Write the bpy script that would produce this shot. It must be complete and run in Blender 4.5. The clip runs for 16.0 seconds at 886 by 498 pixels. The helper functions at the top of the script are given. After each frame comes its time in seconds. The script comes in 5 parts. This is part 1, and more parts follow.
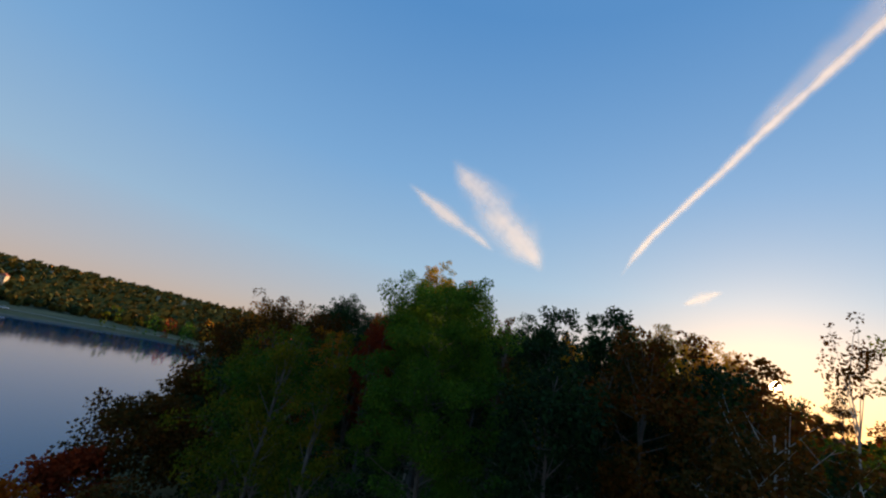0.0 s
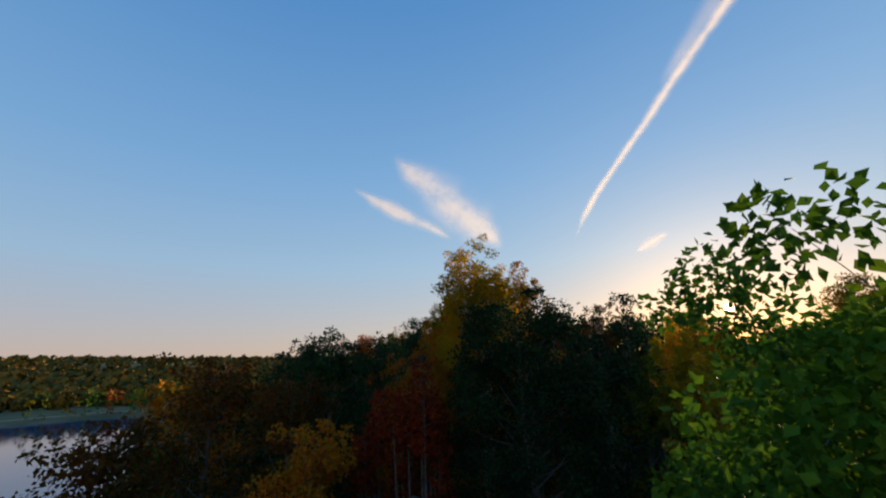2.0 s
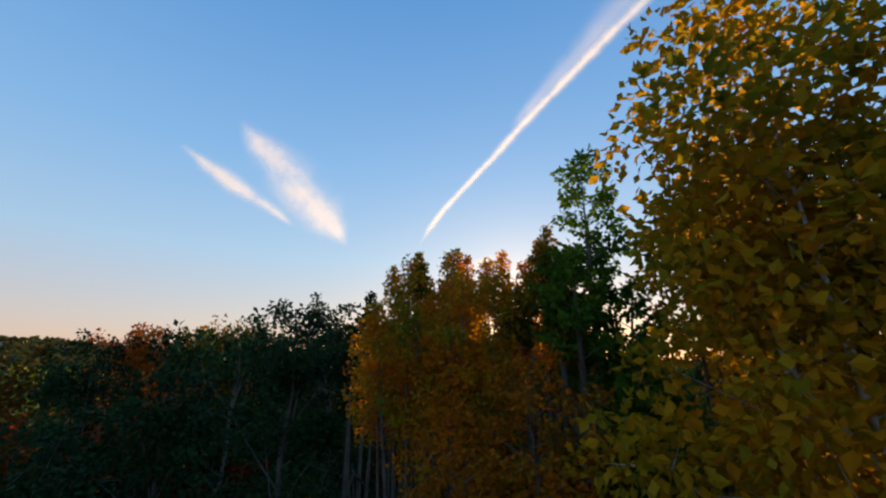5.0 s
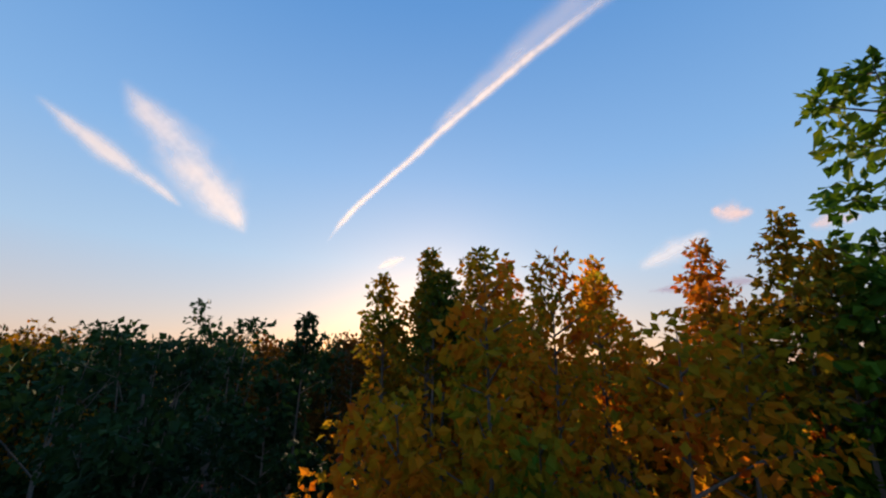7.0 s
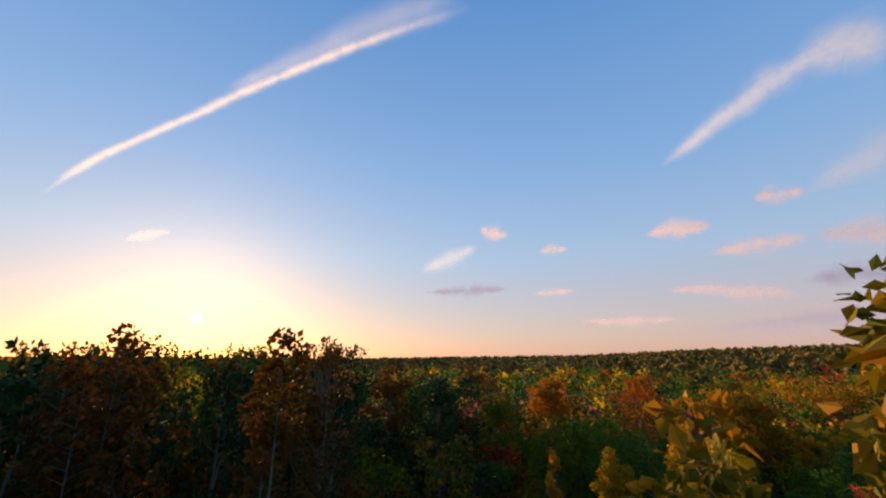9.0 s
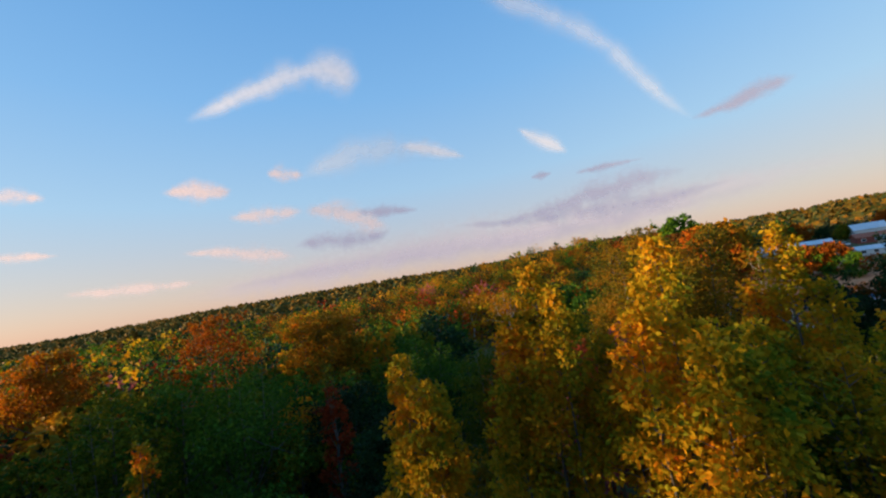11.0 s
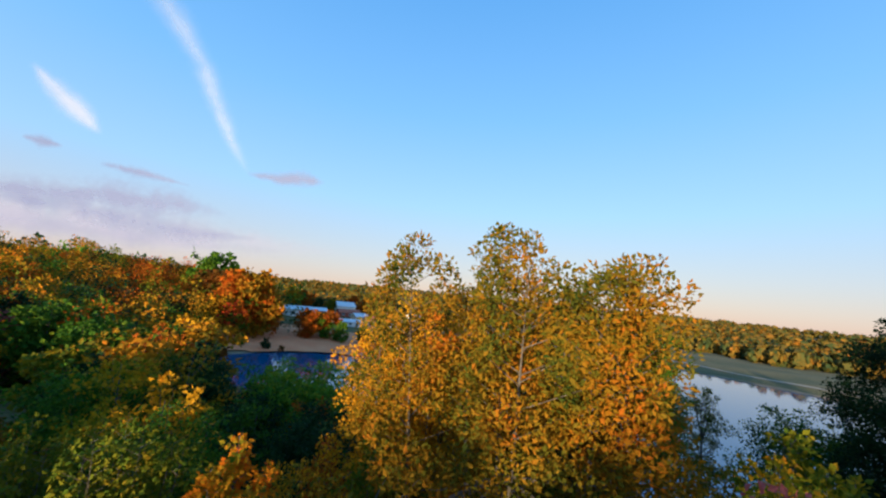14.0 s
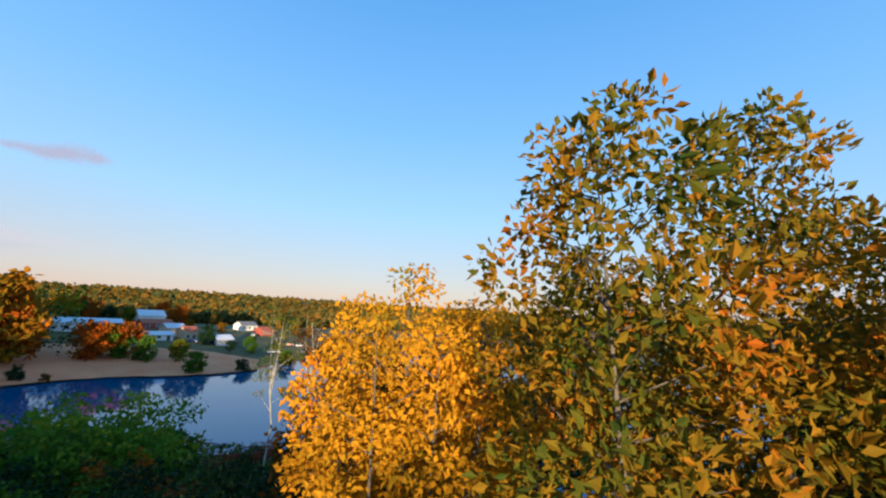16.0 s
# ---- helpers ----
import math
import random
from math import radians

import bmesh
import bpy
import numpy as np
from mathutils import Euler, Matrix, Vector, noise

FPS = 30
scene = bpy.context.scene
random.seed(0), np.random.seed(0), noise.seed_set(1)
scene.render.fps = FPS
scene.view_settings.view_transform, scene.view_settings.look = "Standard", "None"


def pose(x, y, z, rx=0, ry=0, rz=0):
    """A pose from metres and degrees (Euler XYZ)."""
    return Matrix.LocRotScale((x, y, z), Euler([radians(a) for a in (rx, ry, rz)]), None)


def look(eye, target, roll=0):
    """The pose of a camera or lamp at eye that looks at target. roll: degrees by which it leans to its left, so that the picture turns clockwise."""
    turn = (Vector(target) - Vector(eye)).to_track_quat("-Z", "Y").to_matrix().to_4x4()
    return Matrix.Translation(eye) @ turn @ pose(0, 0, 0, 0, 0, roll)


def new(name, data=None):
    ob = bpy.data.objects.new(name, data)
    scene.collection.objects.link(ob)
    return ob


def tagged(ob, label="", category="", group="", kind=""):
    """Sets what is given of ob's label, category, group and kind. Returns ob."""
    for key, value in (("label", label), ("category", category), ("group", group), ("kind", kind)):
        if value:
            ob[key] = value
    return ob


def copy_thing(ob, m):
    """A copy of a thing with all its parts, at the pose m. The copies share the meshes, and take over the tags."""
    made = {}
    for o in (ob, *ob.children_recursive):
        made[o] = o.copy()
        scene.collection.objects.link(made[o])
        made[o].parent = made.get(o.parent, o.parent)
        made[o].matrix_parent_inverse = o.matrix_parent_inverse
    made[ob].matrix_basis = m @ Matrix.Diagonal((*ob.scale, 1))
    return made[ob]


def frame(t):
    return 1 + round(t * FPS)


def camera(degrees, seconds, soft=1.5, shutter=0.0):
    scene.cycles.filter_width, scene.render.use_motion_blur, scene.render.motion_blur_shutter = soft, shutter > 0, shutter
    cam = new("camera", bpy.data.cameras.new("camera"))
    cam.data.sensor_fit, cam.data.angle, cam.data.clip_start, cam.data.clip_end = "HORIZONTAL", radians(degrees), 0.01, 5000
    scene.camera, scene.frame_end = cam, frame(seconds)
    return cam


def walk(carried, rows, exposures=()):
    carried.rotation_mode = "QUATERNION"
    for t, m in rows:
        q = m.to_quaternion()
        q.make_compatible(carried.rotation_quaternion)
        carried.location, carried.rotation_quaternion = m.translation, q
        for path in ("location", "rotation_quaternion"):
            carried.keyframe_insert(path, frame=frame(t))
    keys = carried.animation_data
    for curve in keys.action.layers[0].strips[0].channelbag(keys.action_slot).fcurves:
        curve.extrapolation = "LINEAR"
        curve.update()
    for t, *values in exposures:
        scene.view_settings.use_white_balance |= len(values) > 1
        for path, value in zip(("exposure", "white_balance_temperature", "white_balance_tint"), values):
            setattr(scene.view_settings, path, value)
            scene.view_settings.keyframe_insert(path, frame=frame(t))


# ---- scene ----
# A wooded shore of a small lake in autumn at sunset, flown over among the tree tops.
# Metres, z up; the water lies at z = 0.
from itertools import product

cam = camera(97.5, 16.0, soft=2.2)
PATH = [
    (0, -4.32, 4.82, 15.60, 17.5, -10.5, -2.4),
    (0.5, -5.36, 10.31, 16.86, 17.4, -10.5, -1.5),
    (1, -6.56, 15.35, 18.09, 17.2, -8.6, -0.5),
    (1.5, -8.03, 20.11, 19.03, 16.9, -0.2, -2.4),
    (2, -9.24, 24.30, 19.51, 16.8, 2.8, -4.7),
    (2.5, -9.98, 28.06, 19.82, 16.8, 1.8, -7.5),
    (3, -10.76, 31.92, 20.13, 16.7, 1.0, -9.6),
    (3.5, -11.38, 35.98, 20.50, 16.5, 0.5, -11.9),
    (3.7, -11.57, 37.95, 20.68, 17.0, 0.7, -13.3),
    (4.4, -11.49, 44.36, 21.44, 16.1, -0.5, -21.5),
    (5.1, -10.81, 49.38, 22.23, 16.4, -0.1, -30.6),
    (5.8, -10.12, 52.26, 22.84, 16.6, 1.6, -36.2),
    (6, -10.05, 52.54, 22.92, 16.9, 1.3, -36.3),
    (6.5, -9.94, 53.21, 23.12, 16.9, 1.0, -37.1),
    (7, -9.59, 55.48, 23.85, 16.5, -0.7, -43.1),
    (7.5, -9.02, 57.48, 24.55, 16.2, -1.8, -56.2),
    (8, -8.87, 58.00, 24.72, 16.4, -1.6, -60.7),
    (8.2, -8.79, 58.20, 24.78, 16.3, -1.6, -62.3),
    (8.9, -7.00, 61.80, 25.70, 16.0, -0.1, -71.8),
    (9.6, -0.20, 65.00, 24.90, 13.9, 3.5, -87.8),
    (10.3, 7.14, 64.44, 21.92, 10.6, 8.6, -111.1),
    (10.5, 8.43, 65.10, 22.15, 8.3, 8.6, -119.3),
    (11, 10.91, 66.44, 22.63, 4.6, 9.3, -137.0),
    (11.5, 13.50, 67.00, 22.74, 3.3, 5.8, -150.1),
    (12, 16.07, 66.11, 22.72, 4.4, 1.1, -160.5),
    (12.5, 18.35, 63.61, 22.50, 4.7, 0.3, -174.1),
    (13, 20.34, 60.17, 22.48, 4.9, -1.6, -184.6),
    (13.5, 21.96, 56.02, 21.93, 7.3, -4.4, -193.6),
    (14, 23.07, 51.38, 21.49, 8.1, -5.5, -201.9),
    (14.5, 23.78, 47.02, 21.06, 9.4, -6.1, -209.8),
    (15, 23.89, 45.63, 20.98, 9.6, -5.0, -214.2),
    (15.5, 24.01, 44.26, 20.87, 9.8, -4.0, -219.3),
    (16, 24.08, 42.87, 20.72, 10.1, -3.0, -225.1),
]
EXPOSURES = [
    (0.0, 1.17, 6600, 14), (3.5, 1.17, 6600, 14), (5.8, 1.52, 6650, 15), (6.5, 1.47, 6650, 16), (7.0, 1.36, 6550, 19), (8.2, 1.29, 6850, 25),
    (10.3, 1.27, 6600, 16), (11.5, 1.62, 6200, 9), (12.5, 1.68, 5850, 8), (16.0, 1.63, 5800, 8),
]
walk(cam, [(t, pose(x, y, z, 90 + p, r, h)) for t, x, y, z, p, r, h in PATH], EXPOSURES)

# ---- light ----
SUN_AZ, SUN_EL = 41.4, 5.0           # degrees clockwise from +y, and above the horizon
TO_SUN = Vector((math.sin(radians(SUN_AZ)) * math.cos(radians(SUN_EL)),
                 math.cos(radians(SUN_AZ)) * math.cos(radians(SUN_EL)), math.sin(radians(SUN_EL))))
world = bpy.data.worlds.new("sunset_sky")
scene.world = world
world.use_nodes = True
wn = world.node_tree.nodes
sky = wn.new("ShaderNodeTexSky")
sky.sky_type = "NISHITA"
sky.sun_disc = False
sky.sun_elevation = radians(SUN_EL)
sky.sun_rotation = radians(SUN_AZ)
sky.air_density, sky.dust_density, sky.ozone_density = 1.0, 0.6, 2.0
wn["Background"].inputs["Strength"].default_value = 0.15
# evening gradient: peach at the horizon, pale blue above it, deep blue overhead; the sky model adds the glow round the sun
w_tc, w_sep = wn.new("ShaderNodeTexCoord"), wn.new("ShaderNodeSeparateXYZ")
w_ramp, w_mix = wn.new("ShaderNodeValToRGB"), wn.new("ShaderNodeMix")
stops = [(0.0, (1.62, 1.12, 0.98)), (0.10, (1.34, 1.30, 1.52)), (0.24, (0.94, 1.50, 2.15)), (0.45, (0.55, 1.25, 2.22)), (0.75, (0.23, 0.85, 1.92))]
for _ in range(len(stops) - 2):
    w_ramp.color_ramp.elements.new(0.5)
for el, (p, c) in zip(w_ramp.color_ramp.elements, stops):
    el.position, el.color = p, (*c, 1)
w_mix.data_type = "RGBA"
w_mix.inputs[0].default_value = 0.80
wl = world.node_tree.links
wl.new(w_tc.outputs["Generated"], w_sep.inputs[0])
wl.new(w_sep.outputs["Z"], w_ramp.inputs["Fac"])
w_warm = wn.new("ShaderNodeVectorMath")
w_warm.operation = "MULTIPLY"
w_warm.inputs[1].default_value = (1.0, 0.84, 0.58)
wl.new(sky.outputs["Color"], w_warm.inputs[0])
wl.new(w_warm.outputs[0], w_mix.inputs[6])
wl.new(w_ramp.outputs["Color"], w_mix.inputs[7])
wl.new(w_mix.outputs[2], wn["Background"].inputs["Color"])
sun = new("sun", bpy.data.lights.new("sun", "SUN"))
sun.data.energy = 3.4
sun.data.angle = radians(0.6)
sun.data.color = (1.0, 0.72, 0.40)
sun.matrix_world = look(TO_SUN * 100, (0, 0, 0))


# the sun itself, seen low over the trees
disc_m = bpy.data.materials.new("sun_fire")
disc_m.use_nodes = True
dn = disc_m.node_tree.nodes
dn.remove(dn["Principled BSDF"])
d_e, d_t, d_a = dn.new("ShaderNodeEmission"), dn.new("ShaderNodeBsdfTransparent"), dn.new("ShaderNodeAddShader")
d_e.inputs["Color"].default_value, d_e.inputs["Strength"].default_value = (1.0, 0.72, 0.35, 1), 30.0
disc_m.node_tree.links.new(d_e.outputs[0], d_a.inputs[0])
disc_m.node_tree.links.new(d_t.outputs[0], d_a.inputs[1])
disc_m.node_tree.links.new(d_a.outputs[0], dn["Material Output"].inputs["Surface"])
bm = bmesh.new()
bmesh.ops.create_circle(bm, cap_ends=True, segments=40, radius=36)
me = bpy.data.meshes.new("sun_disc")
bm.to_mesh(me)
bm.free()
me.materials.append(disc_m)
disc = tagged(new("sun_disc", me), "low glowing sun setting behind the trees", "sun", kind="structure")
disc.matrix_world = look(Vector((0, 50, 20)) + TO_SUN * 4200, (0, 50, 20))


# ---- materials ----
def material(name, rough=0.7, metal=0.0):
    m = bpy.data.materials.new(name)
    m.use_nodes = True
    b = m.node_tree.nodes["Principled BSDF"]
    b.inputs["Roughness"].default_value = rough
    b.inputs["Metallic"].default_value = metal
    return m, m.node_tree.nodes, m.node_tree.links, b


def ramp_node(nodes, stops):
    r = nodes.new("ShaderNodeValToRGB")
    e = r.color_ramp.elements
    while len(e) < len(stops):
        e.new(0.5)
    for el, (p, c) in zip(e, stops):
        el.position, el.color = p, (*c, 1)
    return r


def noise_node(nodes, links, scale, detail=4.0, coords="Object", stretch=None):
    tc = nodes.new("ShaderNodeTexCoord")
    n = nodes.new("ShaderNodeTexNoise")
    n.inputs["Scale"].default_value, n.inputs["Detail"].default_value = scale, detail
    if stretch:
        mp = nodes.new("ShaderNodeMapping")
        mp.inputs["Scale"].default_value = stretch
        links.new(tc.outputs[coords], mp.inputs["Vector"])
        links.new(mp.outputs["Vector"], n.inputs["Vector"])
    else:
        links.new(tc.outputs[coords], n.inputs["Vector"])
    return n


def mottled(name, c1, c2, scale=3.0, rough=0.8, bump=0.0, fine=None, metal=0.0):
    """A surface in two tones at a coarse and a fine scale."""
    m, n, l, b = material(name, rough, metal)
    a = noise_node(n, l, scale)
    f = noise_node(n, l, fine or scale * 9)
    mix = n.new("ShaderNodeMath")
    mix.operation = "MULTIPLY_ADD"
    mix.inputs[1].default_value = 0.45
    l.new(f.outputs["Fac"], mix.inputs[0])
    half = n.new("ShaderNodeMath")
    half.operation = "MULTIPLY"
    half.inputs[1].default_value = 0.55
    l.new(a.outputs["Fac"], half.inputs[0])
    l.new(half.outputs[0], mix.inputs[2])
    r = ramp_node(n, [(0.33, c1), (0.67, c2)])
    l.new(mix.outputs[0], r.inputs["Fac"])
    l.new(r.outputs["Color"], b.inputs["Base Color"])
    if bump:
        bp = n.new("ShaderNodeBump")
        bp.inputs["Strength"].default_value, bp.inputs["Distance"].default_value = bump, 0.05
        l.new(f.outputs["Fac"], bp.inputs["Height"])
        l.new(bp.outputs["Normal"], b.inputs["Normal"])
    return m


def leafy(name, colours, through_light=0.35, patch=0.35):
    """Leaves: every leaf takes its own shade, with larger patches of one tone through the crown."""
    m, n, l, b = material(name, 0.75)
    b.inputs["Specular IOR Level"].default_value = 0.12
    geo = n.new("ShaderNodeNewGeometry")
    oi = n.new("ShaderNodeObjectInfo")
    big = noise_node(n, l, patch, 2.0)
    s1 = n.new("ShaderNodeMath")
    s1.operation = "MULTIPLY_ADD"
    s1.inputs[1].default_value = 0.45
    l.new(geo.outputs["Random Per Island"], s1.inputs[0])
    s2 = n.new("ShaderNodeMath")
    s2.operation = "MULTIPLY_ADD"
    s2.inputs[1].default_value, s2.inputs[2].default_value = 1.5, -0.48
    l.new(big.outputs["Fac"], s2.inputs[0])
    l.new(s2.outputs[0], s1.inputs[2])
    k = len(colours)
    r = ramp_node(n, [(i / (k - 1), c) for i, c in enumerate(colours)])
    l.new(s1.outputs[0], r.inputs["Fac"])
    hs = n.new("ShaderNodeHueSaturation")
    v = n.new("ShaderNodeMapRange")
    v.inputs["To Min"].default_value, v.inputs["To Max"].default_value = 0.8, 1.2
    l.new(oi.outputs["Random"], v.inputs["Value"])
    l.new(v.outputs["Result"], hs.inputs["Value"])
    l.new(r.outputs["Color"], hs.inputs["Color"])
    l.new(hs.outputs["Color"], b.inputs["Base Color"])
    tr = n.new("ShaderNodeBsdfTranslucent")
    l.new(hs.outputs["Color"], tr.inputs["Color"])
    mx = n.new("ShaderNodeMixShader")
    mx.inputs["Fac"].default_value = through_light
    l.new(b.outputs["BSDF"], mx.inputs[1])
    l.new(tr.outputs["BSDF"], mx.inputs[2])
    l.new(mx.outputs["Shader"], n["Material Output"].inputs["Surface"])
    return m


LEAF = {
    "green": leafy("green_leaves", [(0.016, 0.045, 0.006), (0.035, 0.095, 0.008), (0.075, 0.15, 0.008), (0.15, 0.18, 0.008)], 0.3),
    # darker than the leaves themselves: carries the shade of backlit woods in its colour
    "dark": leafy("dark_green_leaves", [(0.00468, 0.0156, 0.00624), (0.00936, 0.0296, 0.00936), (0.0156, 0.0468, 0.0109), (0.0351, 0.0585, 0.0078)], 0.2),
    "gold": leafy("golden_leaves", [(0.06, 0.085, 0.006), (0.20, 0.12, 0.006), (0.40, 0.17, 0.005), (0.46, 0.13, 0.004)]),
    "yellow": leafy("yellow_leaves", [(0.16, 0.16, 0.006), (0.46, 0.23, 0.005), (0.62, 0.29, 0.005), (0.58, 0.16, 0.004)]),
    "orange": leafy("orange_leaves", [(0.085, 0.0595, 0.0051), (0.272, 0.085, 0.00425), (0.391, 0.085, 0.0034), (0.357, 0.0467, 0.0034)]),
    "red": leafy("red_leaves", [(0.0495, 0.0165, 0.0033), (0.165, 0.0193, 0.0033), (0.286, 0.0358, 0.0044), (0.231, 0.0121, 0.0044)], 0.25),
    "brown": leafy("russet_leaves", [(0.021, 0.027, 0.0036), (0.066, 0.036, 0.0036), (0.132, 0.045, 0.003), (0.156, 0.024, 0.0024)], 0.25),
    "olive": leafy("olive_leaves", [(0.022, 0.0616, 0.00528), (0.066, 0.106, 0.00528), (0.167, 0.15, 0.00528), (0.317, 0.167, 0.0044)], 0.3),
    "mixed": leafy("turning_leaves", [(0.02, 0.055, 0.007), (0.08, 0.10, 0.007), (0.28, 0.15, 0.005), (0.50, 0.15, 0.004)], 0.3, 0.6),
    "poplar": leafy("poplar_leaves", [(0.07, 0.14, 0.008), (0.28, 0.24, 0.008), (0.60, 0.30, 0.006), (0.74, 0.20, 0.005)], 0.42, 0.5),
    "amber": leafy("amber_leaves", [(0.08, 0.18, 0.012), (0.38, 0.24, 0.008), (0.68, 0.22, 0.006), (0.62, 0.08, 0.005)], 0.5, 1.1),
    "golden_green": leafy("golden_green_leaves", [(0.0301, 0.0731, 0.0103), (0.138, 0.129, 0.0086), (0.361, 0.181, 0.00688), (0.482, 0.129, 0.00516)], 0.35, 0.7),
    "bright_green": leafy("bright_green_leaves", [(0.03, 0.10, 0.012), (0.07, 0.17, 0.012), (0.14, 0.22, 0.012), (0.34, 0.26, 0.010)], 0.35),
    "turning": leafy("green_gold_leaves", [(0.05, 0.10, 0.010), (0.24, 0.19, 0.008), (0.52, 0.26, 0.006), (0.60, 0.19, 0.005)], 0.5, 0.3),
    "russet_gold": leafy("golden_russet_leaves", [(0.056, 0.08, 0.0064), (0.256, 0.112, 0.0048), (0.448, 0.128, 0.004), (0.4, 0.056, 0.0032)], 0.4, 0.6),
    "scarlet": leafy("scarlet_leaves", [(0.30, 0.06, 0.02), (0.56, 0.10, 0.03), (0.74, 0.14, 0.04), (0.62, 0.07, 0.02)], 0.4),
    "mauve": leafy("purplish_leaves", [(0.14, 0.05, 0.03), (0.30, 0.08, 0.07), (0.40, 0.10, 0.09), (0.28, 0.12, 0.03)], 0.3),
}
BARK = mottled("grey_bark", (0.06, 0.05, 0.04), (0.16, 0.135, 0.11), 2.0, 0.9, 0.6)
PALE_BARK = mottled("pale_bark", (0.30, 0.27, 0.23), (0.52, 0.48, 0.42), 2.0, 0.85, 0.5)
FAR_WOOD = leafy("far_wood_leaves", [(0.02, 0.04, 0.015), (0.05, 0.065, 0.016), (0.17, 0.10, 0.012), (0.32, 0.12, 0.010)], 0.1, 0.09)


# ---- the lake and the ground ----
SHORE = [(-125, 225), (-72, 125), (-47, 76), (-31, 44), (-18, 18), (-11, -4), (6, -24), (20, -31), (36, -41), (58, -52), (66, -66),
         (48, -80), (27, -94), (7, -108), (-8, -99), (-27, -105), (-56, -122), (-85, -134), (-120, -141), (-155, -136), (-172, -98),
         (-172, -20), (-190, 60), (-240, 130), (-275, 195), (-262, 250), (-200, 292), (-145, 275)]


def smooth_loop(pts, times):
    """Rounds a closed loop of corners by cutting them."""
    p = [Vector(q) for q in pts]
    for _ in range(times):
        q = []
        for a, b in zip(p, p[1:] + p[:1]):
            q += [a * 0.75 + b * 0.25, a * 0.25 + b * 0.75]
        p = q
    return p


SHORELINE = smooth_loop(SHORE, 2)
SX = np.array([(p.x, p.y) for p in SHORELINE])


def lake_distance(x, y):
    """Metres from the shoreline: positive on land, negative on the water."""
    x, y = np.atleast_1d(np.asarray(x, float)), np.atleast_1d(np.asarray(y, float))
    best = np.full(x.shape, 1e9)
    inside = np.zeros(x.shape, bool)
    for (ax, ay), (bx, by) in zip(SX, np.roll(SX, -1, axis=0)):
        dx, dy = bx - ax, by - ay
        s = np.clip(((x - ax) * dx + (y - ay) * dy) / (dx * dx + dy * dy + 1e-9), 0, 1)
        best = np.minimum(best, np.hypot(x - ax - s * dx, y - ay - s * dy))
        cross = (ay > y) != (by > y)
        with np.errstate(divide="ignore", invalid="ignore"):
            inside ^= cross & (x < (bx - ax) * (y - ay) / (by - ay + 1e-12) + ax)
    return np.where(inside, -best, best)


def smoothstep(a, b, v):
    s = np.clip((v - a) / (b - a), 0, 1)
    return s * s * (3 - 2 * s)


# The far ridges: bearing (degrees left of +y) and height of the ground at 1500 m
RIDGE_AZ = np.array([-180, -168, -159, -140, -128, -106, -90, -60, -20, -8, 15, 25, 42, 56, 75, 100, 114, 127, 148, 165, 180.0])
RIDGE_Z = np.array([43, 46, 58, 40, 44, 34, 18, 12, 20, 34, 58, 66, 78, 72, 45, 24, 32, 40, 44, 48, 43.0])


def ground_z(x, y):
    x, y = np.atleast_1d(np.asarray(x, float)), np.atleast_1d(np.asarray(y, float))
    d = lake_distance(x, y)
    land = 0.25 + 3.2 * (1 - np.exp(-np.maximum(d, 0) / 22.0))
    az, r = np.degrees(np.arctan2(-x, y - 40)), np.hypot(x, y - 40)
    land = land + np.interp(az, RIDGE_AZ, RIDGE_Z) * smoothstep(330, 1500, r)
    land = land + 6.0 * smoothstep(0, 80, d) * np.exp(-((x + 20) / 150.0) ** 2 - ((y + 215) / 110.0) ** 2)
    land = land + 13.0 * smoothstep(8, 90, d) * np.exp(-((x - 95) / 80.0) ** 2 - ((y + 125) / 75.0) ** 2)
    land = land + 0.35 * np.sin(x * 0.13 + 1) * np.sin(y * 0.11) * smoothstep(3, 20, d)
    bed = np.maximum(-2.5, d * 0.25) - 0.05
    return np.where(d > 0, land, bed)


def gz(x, y):
    return float(ground_z(x, y)[0])


def mesh_object(name, verts, faces, mats, parent=None, smooth=False, label=""):
    """A mesh from arrays: verts (n, 3), faces (m, 3 or 4)."""
    me = bpy.data.meshes.new(name)
    verts, faces = np.asarray(verts, np.float32), np.asarray(faces, np.int32)
    k = faces.shape[1]
    me.vertices.add(len(verts))
    me.vertices.foreach_set("co", verts.ravel())
    me.loops.add(faces.size)
    me.loops.foreach_set("vertex_index", faces.ravel())
    me.polygons.add(len(faces))
    me.polygons.foreach_set("loop_start", np.arange(0, faces.size, k, dtype=np.int32))
    me.polygons.foreach_set("use_smooth", np.full(len(faces), smooth))
    me.update(calc_edges=True)
    for m in mats if isinstance(mats, (list, tuple)) else [mats]:
        me.materials.append(m)
    ob = new(name, me)
    if parent:
        ob.parent = parent
    if label:
        tagged(ob, label)
    return ob


ground_m, gn, gl, gb = material("ground_cover", 0.95)
g_a, g_b = noise_node(gn, gl, 0.03, 5.0), noise_node(gn, gl, 1.1, 5.0)
g_r1 = ramp_node(gn, [(0.35, (0.075, 0.085, 0.022)), (0.65, (0.20, 0.15, 0.045))])
g_r2 = ramp_node(gn, [(0.3, (0.5, 0.5, 0.5)), (0.7, (1, 1, 1))])
g_mx = gn.new("ShaderNodeMix")
g_mx.data_type, g_mx.blend_type = "RGBA", "MULTIPLY"
g_mx.inputs[0].default_value = 1.0
gl.new(g_a.outputs["Fac"], g_r1.inputs["Fac"])
gl.new(g_b.outputs["Fac"], g_r2.inputs["Fac"])
gl.new(g_r1.outputs["Color"], g_mx.inputs[6])
gl.new(g_r2.outputs["Color"], g_mx.inputs[7])
